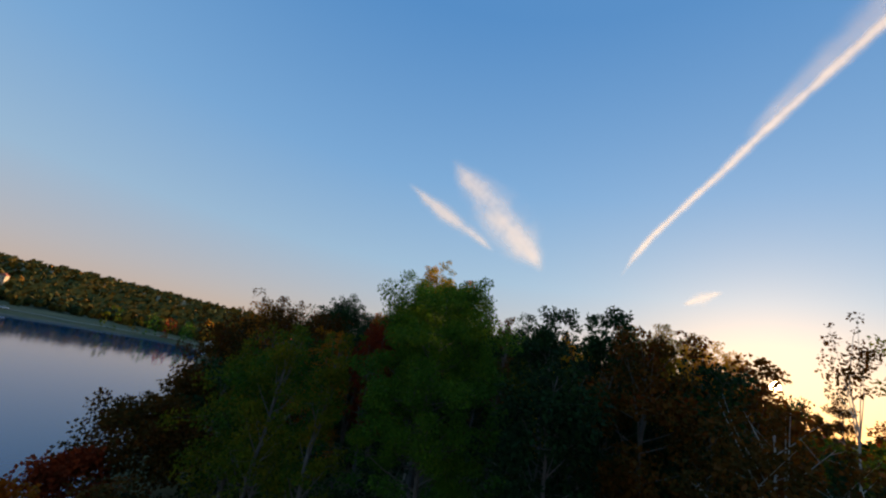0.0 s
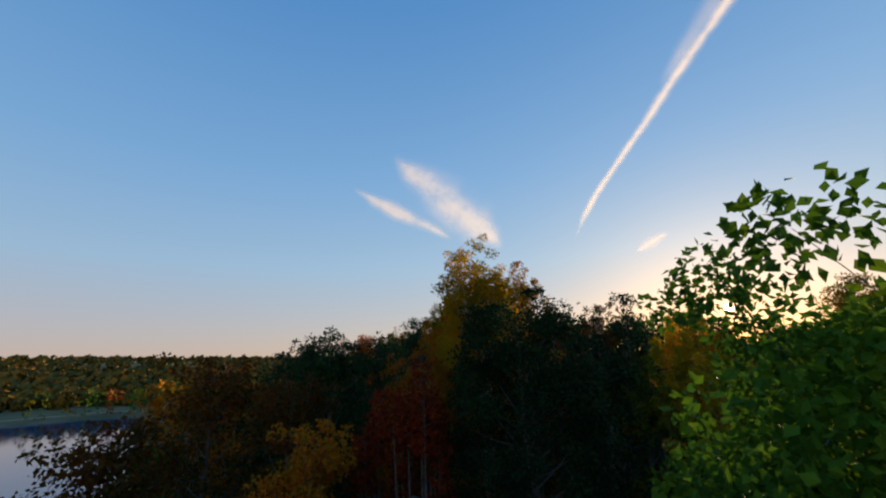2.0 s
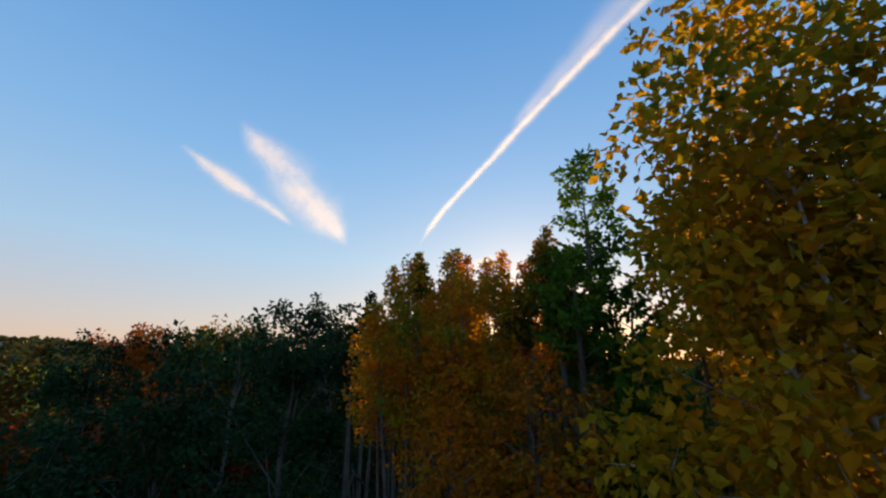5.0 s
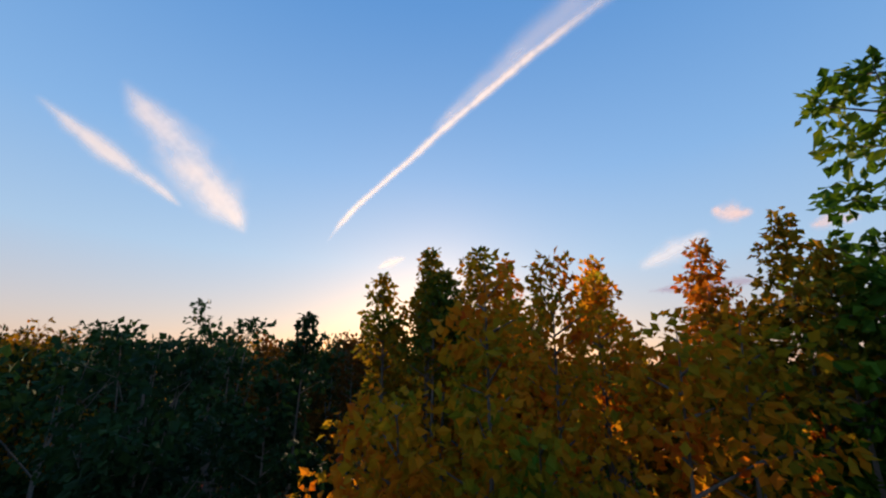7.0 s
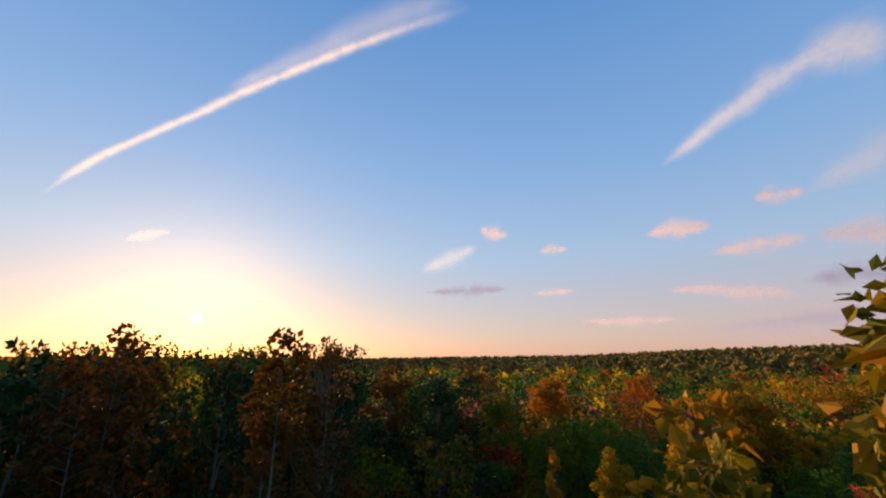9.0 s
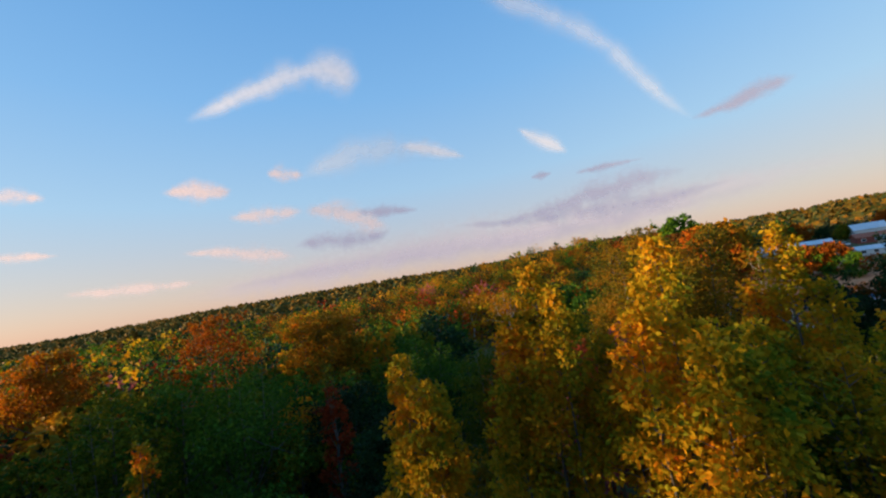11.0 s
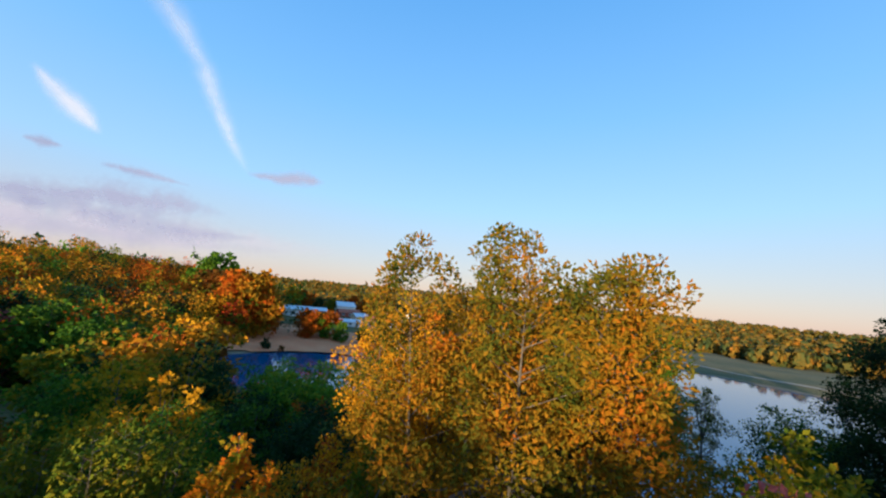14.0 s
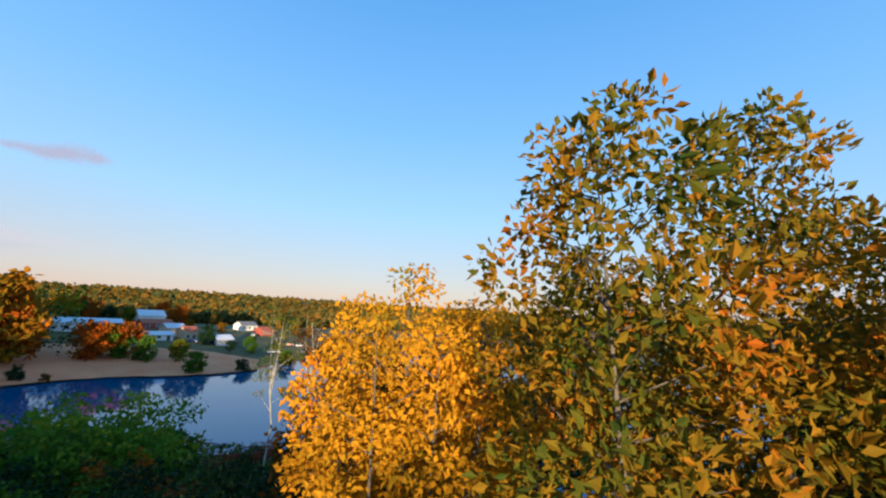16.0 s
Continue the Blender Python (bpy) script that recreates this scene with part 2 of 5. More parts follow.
gl.new(g_mx.outputs[2], gb.inputs["Base Color"])

rings = np.concatenate([np.arange(0, 200, 4.0), 200 * 1.045 ** np.arange(0, 72)])
spokes = 240
ang = np.linspace(0, 2 * math.pi, spokes, endpoint=False)
gx = (-20 + np.outer(rings, np.sin(ang))).ravel()
gy = (20 + np.outer(rings, np.cos(ang))).ravel()
gv = np.stack([gx, gy, ground_z(gx, gy)], 1)
gi = np.arange(len(rings) * spokes).reshape(len(rings), spokes)
gf = np.stack([gi[:-1], np.roll(gi[:-1], -1, 1), np.roll(gi[1:], -1, 1), gi[1:]], -1).reshape(-1, 4)[:, ::-1]
tagged(mesh_object("ground", gv, gf, ground_m, smooth=True), "grassy and leaf-strewn ground round the lake", "ground", kind="structure")

water_m, n, l, b = material("lake_water", 0.03)
b.inputs["Base Color"].default_value = (0.008, 0.075, 0.17, 1)
b.inputs["IOR"].default_value = 1.33
wv = noise_node(n, l, 1.2, 3.0)
wb = n.new("ShaderNodeBump")
wb.inputs["Strength"].default_value, wb.inputs["Distance"].default_value = 0.15, 0.04
l.new(wv.outputs["Fac"], wb.inputs["Height"])
l.new(wb.outputs["Normal"], b.inputs["Normal"])
bm = bmesh.new()
bm.faces.new([bm.verts.new((p.x, p.y, 0)) for p in SHORELINE])
bmesh.ops.triangulate(bm, faces=bm.faces[:])
bmesh.ops.recalc_face_normals(bm, faces=bm.faces[:])
if next(iter(bm.faces)).normal.z < 0:
    bmesh.ops.reverse_faces(bm, faces=bm.faces[:])
me = bpy.data.meshes.new("water")
bm.to_mesh(me)
bm.free()
me.materials.append(water_m)
tagged(new("water", me), "calm blue lake that mirrors the evening sky", "water", kind="structure")


# ---- clouds ----
def cloud_material(name, colour, strength, fray, glow=None, torn=1.1):
    m, n, l, b = material(name, 1.0)
    tc = n.new("ShaderNodeTexCoord")
    sep = n.new("ShaderNodeSeparateXYZ")
    l.new(tc.outputs["UV"], sep.inputs[0])
    edge = n.new("ShaderNodeMath")                       # 1 on the spine, 0 at the rim
    edge.operation = "PINGPONG"
    edge.inputs[1].default_value = 0.5
    l.new(sep.outputs["Y"], edge.inputs[0])
    nz = noise_node(n, l, 0.0045 * fray, 3.0, "Object")
    nf = noise_node(n, l, 0.016 * fray, 3.0, "Object")
    s = n.new("ShaderNodeMath")
    s.operation = "MULTIPLY_ADD"
    s.inputs[1].default_value = 2.2
    l.new(edge.outputs[0], s.inputs[0])
    j = n.new("ShaderNodeMath")
    j.operation = "MULTIPLY_ADD"
    j.inputs[1].default_value = 0.4
    l.new(nf.outputs["Fac"], j.inputs[0])
    l.new(nz.outputs["Fac"], j.inputs[2])
    j2 = n.new("ShaderNodeMath")
    j2.operation = "MULTIPLY_ADD"
    j2.inputs[1].default_value, j2.inputs[2].default_value = torn, -0.1 - 0.7 * torn
    l.new(j.outputs[0], j2.inputs[0])
    l.new(j2.outputs[0], s.inputs[2])
    mr = n.new("ShaderNodeMapRange")
    mr.interpolation_type = "SMOOTHSTEP"
    mr.inputs["From Min"].default_value, mr.inputs["From Max"].default_value = -0.1, 1.25
    mr.inputs["To Max"].default_value = strength
    l.new(s.outputs[0], mr.inputs["Value"])
    rim = n.new("ShaderNodeMapRange")
    rim.inputs["From Max"].default_value = 0.4
    l.new(edge.outputs[0], rim.inputs["Value"])
    run = n.new("ShaderNodeMath")                        # thins out towards both ends
    run.operation = "PINGPONG"
    run.inputs[1].default_value = 0.5
    l.new(sep.outputs["X"], run.inputs[0])
    ends = n.new("ShaderNodeMapRange")
    ends.inputs["From Max"].default_value = 0.16
    l.new(run.outputs[0], ends.inputs["Value"])
    fade = n.new("ShaderNodeMath")
    fade.operation = "MULTIPLY"
    l.new(mr.outputs["Result"], fade.inputs[0])
    l.new(ends.outputs["Result"], fade.inputs[1])
    al = n.new("ShaderNodeMath")
    al.operation = "MULTIPLY"
    l.new(fade.outputs[0], al.inputs[0])
    l.new(rim.outputs["Result"], al.inputs[1])
    df, tl, tp, mx, mx2 = (n.new("ShaderNode" + k) for k in ("BsdfDiffuse", "BsdfTranslucent", "BsdfTransparent", "MixShader", "MixShader"))
    df.inputs["Color"].default_value = tl.inputs["Color"].default_value = (*colour, 1)
    l.new(df.outputs[0], mx.inputs[1])
    l.new(tl.outputs[0], mx.inputs[2])
    l.new(al.outputs[0], mx2.inputs["Fac"])
    shade = mx
    if glow:                                              # emission standing in for light scattered within the vapour, part of the sky's own
        em, shade = n.new("ShaderNodeEmission"), n.new("ShaderNodeAddShader")
        em.inputs["Color"].default_value = (*glow, 1)
        l.new(mx.outputs[0], shade.inputs[0])
        l.new(em.outputs[0], shade.inputs[1])
    l.new(tp.outputs[0], mx2.inputs[1])
    l.new(shade.outputs[0], mx2.inputs[2])
    l.new(mx2.outputs[0], n["Material Output"].inputs["Surface"])
    n.remove(b)
    return m


CLOUD = {
    "trail": cloud_material("contrail_vapour", (0.9, 0.88, 0.88), 0.75, 1.1, None, 1.3),
    "wisp": cloud_material("cirrus_vapour", (0.9, 0.88, 0.88), 0.62, 0.9, None, 1.3),
    "plume": cloud_material("white_plume_vapour", (0.5, 0.5, 0.5), 0.85, 1.0, (0.16, 0.15, 0.155), 1.4),
    "faint": cloud_material("old_contrail_vapour", (0.7, 0.7, 0.7), 0.45, 0.9, (0.08, 0.08, 0.085), 1.3),
    "pink": cloud_material("pink_vapour", (0.36, 0.29, 0.27), 0.85, 2.2, (0.19, 0.15, 0.145), 1.9),
    "grey": cloud_material("grey_vapour", (0.10, 0.10, 0.12), 0.9, 1.8, (0.125, 0.12, 0.155), 1.7),
    "haze": cloud_material("contrail_haze", (0.85, 0.85, 0.88), 0.30, 0.5),
    "veil": cloud_material("thin_cirrus_vapour", (0.55, 0.55, 0.55), 0.5, 0.9, (0.13, 0.125, 0.13), 1.4),
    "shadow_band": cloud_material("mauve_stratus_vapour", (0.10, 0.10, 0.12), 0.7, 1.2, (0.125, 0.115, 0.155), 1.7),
    "band": cloud_material("stratus_vapour", (0.14, 0.13, 0.13), 0.8, 1.0, (0.19, 0.165, 0.18), 1.6),
}
CLOUD_LABEL = {"haze": "faint haze spreading beside a white contrail", "veil": "thin veil of white cirrus", "shadow_band": "mauve streak of stratus low over the ridge", "trail": "long white contrail fraying in the evening sky", "faint": "faint broadening contrail high in the sky", "plume": "soft white cirrus plume in the blue sky", "wisp": "feathery white cirrus streak in the blue sky",
               "pink": "small pink sunset cloud low in the sky", "grey": "thin slate-grey cloud low in the sky",
               "band": "broad pale pink stratus band over the ridge"}


def cloud(name, kind, pts):
    """A sheet of vapour far off in the sky: (bearing, height, breadth) in degrees along its spine."""
    way = [Vector((-math.sin(radians(a)) * math.cos(radians(e)), math.cos(radians(a)) * math.cos(radians(e)), math.sin(radians(e)))) for a, e, w in pts]
    fine, wid = [], []
    for i in range(len(way) - 1):
        for s in np.linspace(0, 1, 6, endpoint=i == len(way) - 2):
            fine.append((way[i] * (1 - s) + way[i + 1] * s).normalized())
            wid.append((pts[i][2] * (1 - s) + pts[i + 1][2] * s) * {"trail": 1.2, "faint": 1.5, "wisp": 1.7, "plume": 1.9, "band": 2.3, "veil": 2.0, "haze": 1.6}.get(kind, 2.1))
    bm = bmesh.new()
    uv = bm.loops.layers.uv.new("UVMap")
    rows = []
    far, seat = 3300.0 + 18.0 * len([o for o in scene.objects if o.get("category") == "cloud"]), Vector((5, 45, 20))
    for i, (d, w) in enumerate(zip(fine, wid)):
        run = (fine[min(i + 1, len(fine) - 1)] - fine[max(i - 1, 0)]).normalized()
        side = d.cross(run).normalized() * math.tan(radians(w / 2))
        rows.append([bm.verts.new(seat + (d + side * k).normalized() * far) for k in (-1, -0.5, 0, 0.5, 1)])
    for i in range(len(rows) - 1):
        for j in range(4):
            f = bm.faces.new((rows[i][j], rows[i + 1][j], rows[i + 1][j + 1], rows[i][j + 1]))
            for lp, (a, c) in zip(f.loops, ((0, 0), (1, 0), (1, 1), (0, 1))):
                lp[uv].uv = ((i + a) / (len(rows) - 1), (j + c) / 4)
    me = bpy.data.meshes.new(name)
    bm.to_mesh(me)
    bm.free()
    me.materials.append(CLOUD[kind])
    return tagged(new(name, me), CLOUD_LABEL[kind], "cloud", kind="structure")


cloud("contrail", "trail", [(-25.1, 16.4, 0.5), (-26.7, 19.1, 1.1), (-29.1, 22.2, 1.3), (-32.0, 25.0, 1.3), (-35.1, 27.8, 1.4), (-38.3, 30.4, 1.6), (-41.6, 33.2, 1.7), (-48.0, 37.4, 1.7), (-56.9, 42.0, 1.8), (-66.8, 45.4, 1.8), (-78.9, 47.7, 2.0)])
cloud("contrail", "haze", [(-39.9, 33.1, 0.9), (-44.5, 36.5, 2.1), (-51.3, 40.6, 3.0), (-59.7, 44.7, 3.9), (-69.0, 47.5, 4.3), (-77.8, 49.5, 4.3)])
cloud("cirrus_cloud", "wisp", [(2.2, 30.5, 1.0), (-0.6, 28.3, 3.1), (-4.4, 25.5, 5.1), (-8.0, 22.7, 6.0), (-11.1, 20.0, 5.0), (-13.1, 17.9, 2.8), (-14.4, 16.2, 0.6)])
cloud("cirrus_cloud", "wisp", [(8.5, 25.7, 0.7), (5.5, 24.3, 1.6), (1.8, 22.5, 2.1), (-1.7, 20.9, 2.1), (-4.5, 19.6, 1.4), (-6.8, 18.2, 0.4)])
cloud("cirrus_cloud", "wisp", [(-32.7, 13.4, 0.4), (-34.7, 14.3, 1.6), (-37.0, 15.2, 0.4)])
cloud("cirrus_cloud", "plume", [(-105.4, 24.2, 0.6), (-109.2, 26.1, 1.6), (-113.5, 28.1, 2.3), (-118.0, 29.8, 2.8), (-121.9, 30.6, 3.1), (-125.1, 30.6, 4.1), (-127.4, 29.8, 4.7), (-129.4, 29.3, 1.0)])
cloud("cirrus_cloud", "veil", [(-118.6, 17.3, 0.7), (-122.3, 18.7, 2.8), (-126.8, 20.0, 4.0), (-132.2, 20.2, 3.3), (-137.6, 19.0, 2.1), (-142.8, 17.2, 0.4)])
cloud("cirrus_cloud", "plume", [(-133.4, 20.3, 0.6), (-136.9, 19.5, 1.8), (-139.9, 18.4, 1.8), (-143.1, 17.2, 0.4)])
cloud("cirrus_cloud", "plume", [(-151.2, 19.6, 0.6), (-153.2, 18.0, 1.8), (-155.4, 16.5, 2.0), (-157.5, 14.7, 0.6)])
cloud("contrail", "faint", [(-147.3, 38.8, 2.8), (-153.0, 35.0, 3.1), (-157.7, 32.2, 3.1), (-162.8, 28.4, 3.0), (-165.6, 25.6, 2.6), (-168.0, 21.3, 2.4), (-170.4, 17.6, 1.8), (-172.8, 14.4, 0.7)])
cloud("grey_cloud", "grey", [(-172.5, 14.5, 0.4), (-176.7, 14.6, 1.3), (-179.5, 15.3, 2.0), (177.3, 15.3, 0.4)])
cloud("grey_cloud", "grey", [(-139.9, 7.7, 0.6), (-147.4, 6.8, 1.0), (-153.6, 7.4, 2.1), (-159.8, 8.3, 3.1), (-165.2, 8.9, 2.6), (-171.3, 8.8, 0.6)])
cloud("grey_cloud", "grey", [(-149.6, 6.2, 0.7), (-155.8, 6.4, 1.8), (-162.6, 6.1, 2.3), (-168.6, 5.8, 1.6), (-175.4, 6.2, 0.4)])
cloud("pink_cloud", "pink", [(-118.5, 12.5, 0.9), (-121.1, 12.7, 2.1), (-124.0, 11.8, 2.7), (-127.2, 10.0, 2.4), (-130.5, 8.7, 0.9)])
cloud("grey_cloud", "grey", [(-125.1, 11.7, 0.7), (-129.6, 11.3, 1.8), (-134.8, 10.9, 0.4)])
cloud("grey_cloud", "grey", [(-116.6, 8.0, 0.6), (-121.3, 8.3, 2.0), (-126.4, 7.7, 2.1), (-130.3, 8.4, 0.6)])
cloud("pink_cloud", "pink", [(-103.4, 8.4, 0.4), (-107.8, 8.2, 1.1), (-112.3, 7.4, 2.0), (-116.9, 6.5, 0.6)])
cloud("pink_cloud", "pink", [(-102.6, 15.9, 0.6), (-105.8, 15.9, 2.4), (-109.6, 15.6, 0.6)])
cloud("pink_cloud", "pink", [(-108.9, 12.5, 0.7), (-113.1, 12.6, 2.0), (-118.5, 12.7, 0.7)])
cloud("pink_cloud", "pink", [(-114.2, 18.0, 0.6), (-116.4, 17.9, 2.0), (-119.2, 17.5, 0.6)])
cloud("grey_cloud", "grey", [(-157.9, 11.7, 0.4), (-161.4, 11.7, 1.0), (-166.7, 11.4, 0.3)])
cloud("grey_cloud", "grey", [(-151.8, 12.4, 0.3), (-153.2, 12.5, 1.0), (-154.9, 12.5, 0.3)])
cloud("grey_cloud", "grey", [(-70.7, 9.5, 0.4), (-76.9, 9.7, 1.6), (-83.5, 9.8, 0.4)])
cloud("pink_cloud", "pink", [(-79.1, 18.7, 0.7), (-81.2, 18.1, 2.3), (-83.5, 17.5, 0.6)])
cloud("cirrus_cloud", "veil", [(-70.1, 12.6, 0.9), (-74.6, 14.5, 2.6), (-78.7, 16.2, 0.9)])
cloud("pink_cloud", "pink", [(-87.8, 14.9, 0.6), (-89.7, 15.2, 1.4), (-92.0, 15.0, 0.4)])
cloud("pink_cloud", "pink", [(-102.0, 15.8, 0.7), (-106.0, 16.0, 2.1), (-109.9, 16.0, 0.6)])
cloud("pink_cloud", "pink", [(-92.6, 4.9, 0.4), (-98.5, 4.7, 1.3), (-105.2, 4.7, 0.4)])
cloud("pink_cloud", "pink", [(-86.5, 9.0, 0.4), (-89.5, 9.1, 1.0), (-92.7, 9.1, 0.3)])
cloud("stratus_band", "band", [(-102.2, 2.8, 1.0), (-113.2, 3.4, 3.0), (-123.9, 4.2, 4.0), (-135.1, 4.8, 4.4), (-147.2, 4.9, 4.4), (-159.4, 5.0, 4.3), (-171.5, 5.4, 3.1), (173.8, 5.8, 0.9)])
cloud("stratus_band", "shadow_band", [(-107.6, 3.3, 0.6), (-116.7, 4.0, 1.6), (-127.6, 4.5, 1.8), (-139.6, 4.4, 2.1), (-151.7, 4.2, 2.1), (-162.4, 4.3, 1.7), (-171.4, 4.4, 0.6)])


# ---- trees ----
def tube(path, radii, sides, verts, faces):
    """Adds a tapered branch along a path to the lists."""
    base = len(verts)
    path = [Vector(p) for p in path]
    for i, (p, r) in enumerate(zip(path, radii)):
        run = (path[min(i + 1, len(path) - 1)] - path[max(i - 1, 0)]).normalized()
        a = run.orthogonal().normalized()
        c = run.cross(a)
        for k in range(sides):
            t = 2 * math.pi * k / sides
            verts.append(p + (a * math.cos(t) + c * math.sin(t)) * r)
    for i in range(len(path) - 1):
        for k in range(sides):
            k2 = (k + 1) % sides
            faces.append((base + i * sides + k, base + i * sides + k2, base + (i + 1) * sides + k2, base + (i + 1) * sides + k))


def tree_parts(rng, height, radius, low, leaves, leaf, clumps=60, tops=3, clump=0.27, lean=0.0, gaps=0.0, droop=0.75, wide=0.34, spread=0.6, crest=0.97, tip=0.55, girth=1.0, twigs=3, lobes=0, lobe=0.42, blunt=0.45, drop=0.3, rise=-0.25):
    """Arrays for one tree: trunk and limbs; leaves gathered in clumps at the limbs' ends inside an uneven crown.
    low: where the crown starts, as a share of the height. tops: leaders that stand out of the crown.
    lobes: upright parts of the crown round leaders of their own, each lobe x radius broad; blunt: how round they end."""
    verts, faces, centres = [], [], []
    lobe_c, lobe_r = [], []
    n, stem = 9, 0.7 if lobes else 0.93
    trunk = [Vector((lean * height * (i / n) ** 1.5 + rng.normal(0, 0.012) * height * (i > 0) * 0.6,
                     rng.normal(0, 0.012) * height * (i > 0) * 0.6, height * stem * i / n)) for i in range(n + 1)]
    r0 = (0.011 * height + 0.05) * girth
    tube(trunk, [r0 * (1.25 if i == 0 else 1 - 0.9 * i / n) for i in range(n + 1)], 7, verts, faces)

    def on_trunk(u):
        s = min(u / stem, 0.999) * n
        return trunk[int(s)].lerp(trunk[int(s) + 1], s - int(s))

    def reach(u):
        v = (u - low) / (1 - low)
        return radius * math.sqrt(max(0.02, 1 - ((v - 0.42) / 0.6) ** 2))

    limbs = max(7, clumps // 4)
    if lobes:
        limbs = max(5, clumps // 8)
        for i in range(lobes):
            a, out = i * 2.4 + rng.uniform(-0.35, 0.35), radius * (1 - lobe * 0.8) * (0.12 if i == 0 else rng.uniform(0.6, 1.0))
            h = height * (1 - (1 - low) * drop * (0 if i == 0 else rng.uniform(0.15, 1.0)))
            p = on_trunk(low * rng.uniform(0.75, 1.1))
            q = Vector((math.cos(a) * out + lean * height, math.sin(a) * out, h))
            elbow = p.lerp(q, 0.4) + Vector((math.cos(a), math.sin(a), 0)) * out * 0.35
            tube([p, elbow, q.lerp(elbow, 0.3), q], [r0 * 0.42, r0 * 0.26, r0 * 0.08, r0 * 0.015], 5, verts, faces)
            rl = radius * lobe * rng.uniform(0.8, 1.2)
            many = max(16, int(clumps * 1.4 / lobes))
            long = (q - elbow).length
            span = min(1.0, 3.4 * rl / long)              # the leafy stretch of the leader
            for k in range(many):
                s = ((k + rng.random()) / many) ** 0.9
                axis = q.lerp(elbow, span * (1 - s))
                body = (1 - (1 - blunt) * s) * math.sqrt(1 - 0.9 * s ** 4)
                b, o2 = k * 2.4 + rng.uniform(-0.5, 0.5), rl * body * math.sqrt(rng.uniform(0.1, 1.0))
                c0 = axis + Vector((math.cos(b) * o2, math.sin(b) * o2, rng.uniform(0.0, 0.25) * o2))
                c0.z = min(c0.z, h)
                tube([axis - Vector((0, 0, o2 * 0.45)), c0], [r0 * 0.06, r0 * 0.02], 3, verts, faces)
                lobe_c.append(c0)
                lobe_r.append(rl * 0.5 * (1 - 0.45 * s) * rng.uniform(0.7, 1.2))
    for i in range(limbs):
        u0 = low * 0.9 + (min(0.90, crest) - low * 0.9) * (i + rng.random()) / limbs
        a = i * 2.4 + rng.normal(0, 0.4)
        start = on_trunk(u0)
        if lobes:
            u0 = low + (0.6 - low) * (i + rng.random()) / limbs
        u1 = min(crest, u0 + rng.uniform(0.06, 0.22) * (1 - low))
        out = reach(u1) * rng.uniform(0.62, 1.05)
        end = Vector((math.cos(a) * out + lean * height * u1, math.sin(a) * out, u1 * height))
        mid = start.lerp(end, 0.5) + Vector((0, 0, -0.04 * out))
        rr = r0 * 0.42 * (1.1 - u0)
        tube([start, mid, end], [rr, rr * 0.6, rr * 0.2], 4, verts, faces)
        centres.append(end)
        for j in range(twigs):
            s = rng.uniform(0.45, 0.9)
            p = mid.lerp(end, s)
            q = p + Vector((rng.normal(0, 1), rng.normal(0, 1), rng.normal(0.35, 0.7))) * radius * 0.26
            tube([p, q], [rr * 0.4, rr * 0.12], 3, verts, faces)
            centres.append(q)
    for i in range(0 if lobes else tops):
        a, out = i * 2.4 + rng.uniform(-0.4, 0.4), radius * spread * rng.uniform(0.3, 1.0)
        h = height * (1 - 0.10 * rng.random()) if i else height * 0.985
        p, q = on_trunk(crest * 0.72), Vector((math.cos(a) * out + lean * height, math.sin(a) * out, h))
        tube([p, p.lerp(q, 0.5) + Vector((0.1, 0, 0)), q], [r0 * 0.22, r0 * 0.12, r0 * 0.03], 4, verts, faces)
        for s in (0.55, 0.72, 0.87, 0.97):
            centres.append(p.lerp(q, s))
    while len(centres) < (0.45 * clumps if lobes else clumps + 4 * tops):
        u = rng.uniform(low, 0.72 if lobes else min(0.95, crest))
        a, out = rng.uniform(0, 6.3), reach(u) * math.sqrt(rng.uniform(0.25, 1.0))
        centres.append(Vector((math.cos(a) * out + lean * height * u, math.sin(a) * out, u * height)))
    c = np.array([tuple(v) for v in centres])
    if gaps:
        c = c[rng.random(len(c)) > gaps]
    rc = radius * clump * rng.uniform(0.65, 1.3, len(c))
    rc *= np.where(c[:, 2] > height * min(0.9, crest), tip, 1.0)
    if lobes:
        c, rc = np.concatenate([c, np.array([tuple(v) for v in lobe_c])]), np.concatenate([rc * 0.85, np.array(lobe_r)])
    w = rc ** 1.7
    pick = rng.choice(len(c), leaves, p=w / w.sum())
    d = rng.normal(size=(leaves, 3))
    d /= np.linalg.norm(d, axis=1)[:, None]
    rad = rc[pick] * rng.random(leaves) ** 0.45
    p = c[pick] + d * rad[:, None] * np.array([1, 1, droop])
    p[:, 2] = np.minimum(p[:, 2], height + 0.1 * rng.random(leaves))
    # a kite for each leaf, tilted any way but mostly hanging outwards
    tip = d * 0.6 + rng.normal(0, 0.6, (leaves, 3)) + np.array([0, 0, rise])
    tip /= np.linalg.norm(tip, axis=1)[:, None]
    side = np.cross(tip, rng.normal(size=(leaves, 3)))
    side /= np.linalg.norm(side, axis=1)[:, None] + 1e-9
    ln = leaf * rng.uniform(0.65, 1.3, leaves)[:, None]
    bend = np.cross(tip, side) * ln * 0.12
    lv = np.stack([p, p + tip * ln * 0.45 + side * ln * wide + bend, p + tip * ln, p + tip * ln * 0.45 - side * ln * wide + bend], 1).reshape(-1, 3)
    lf = np.arange(leaves * 4).reshape(-1, 4)
    return np.array([tuple(v) for v in verts]), np.array(faces), lv, lf


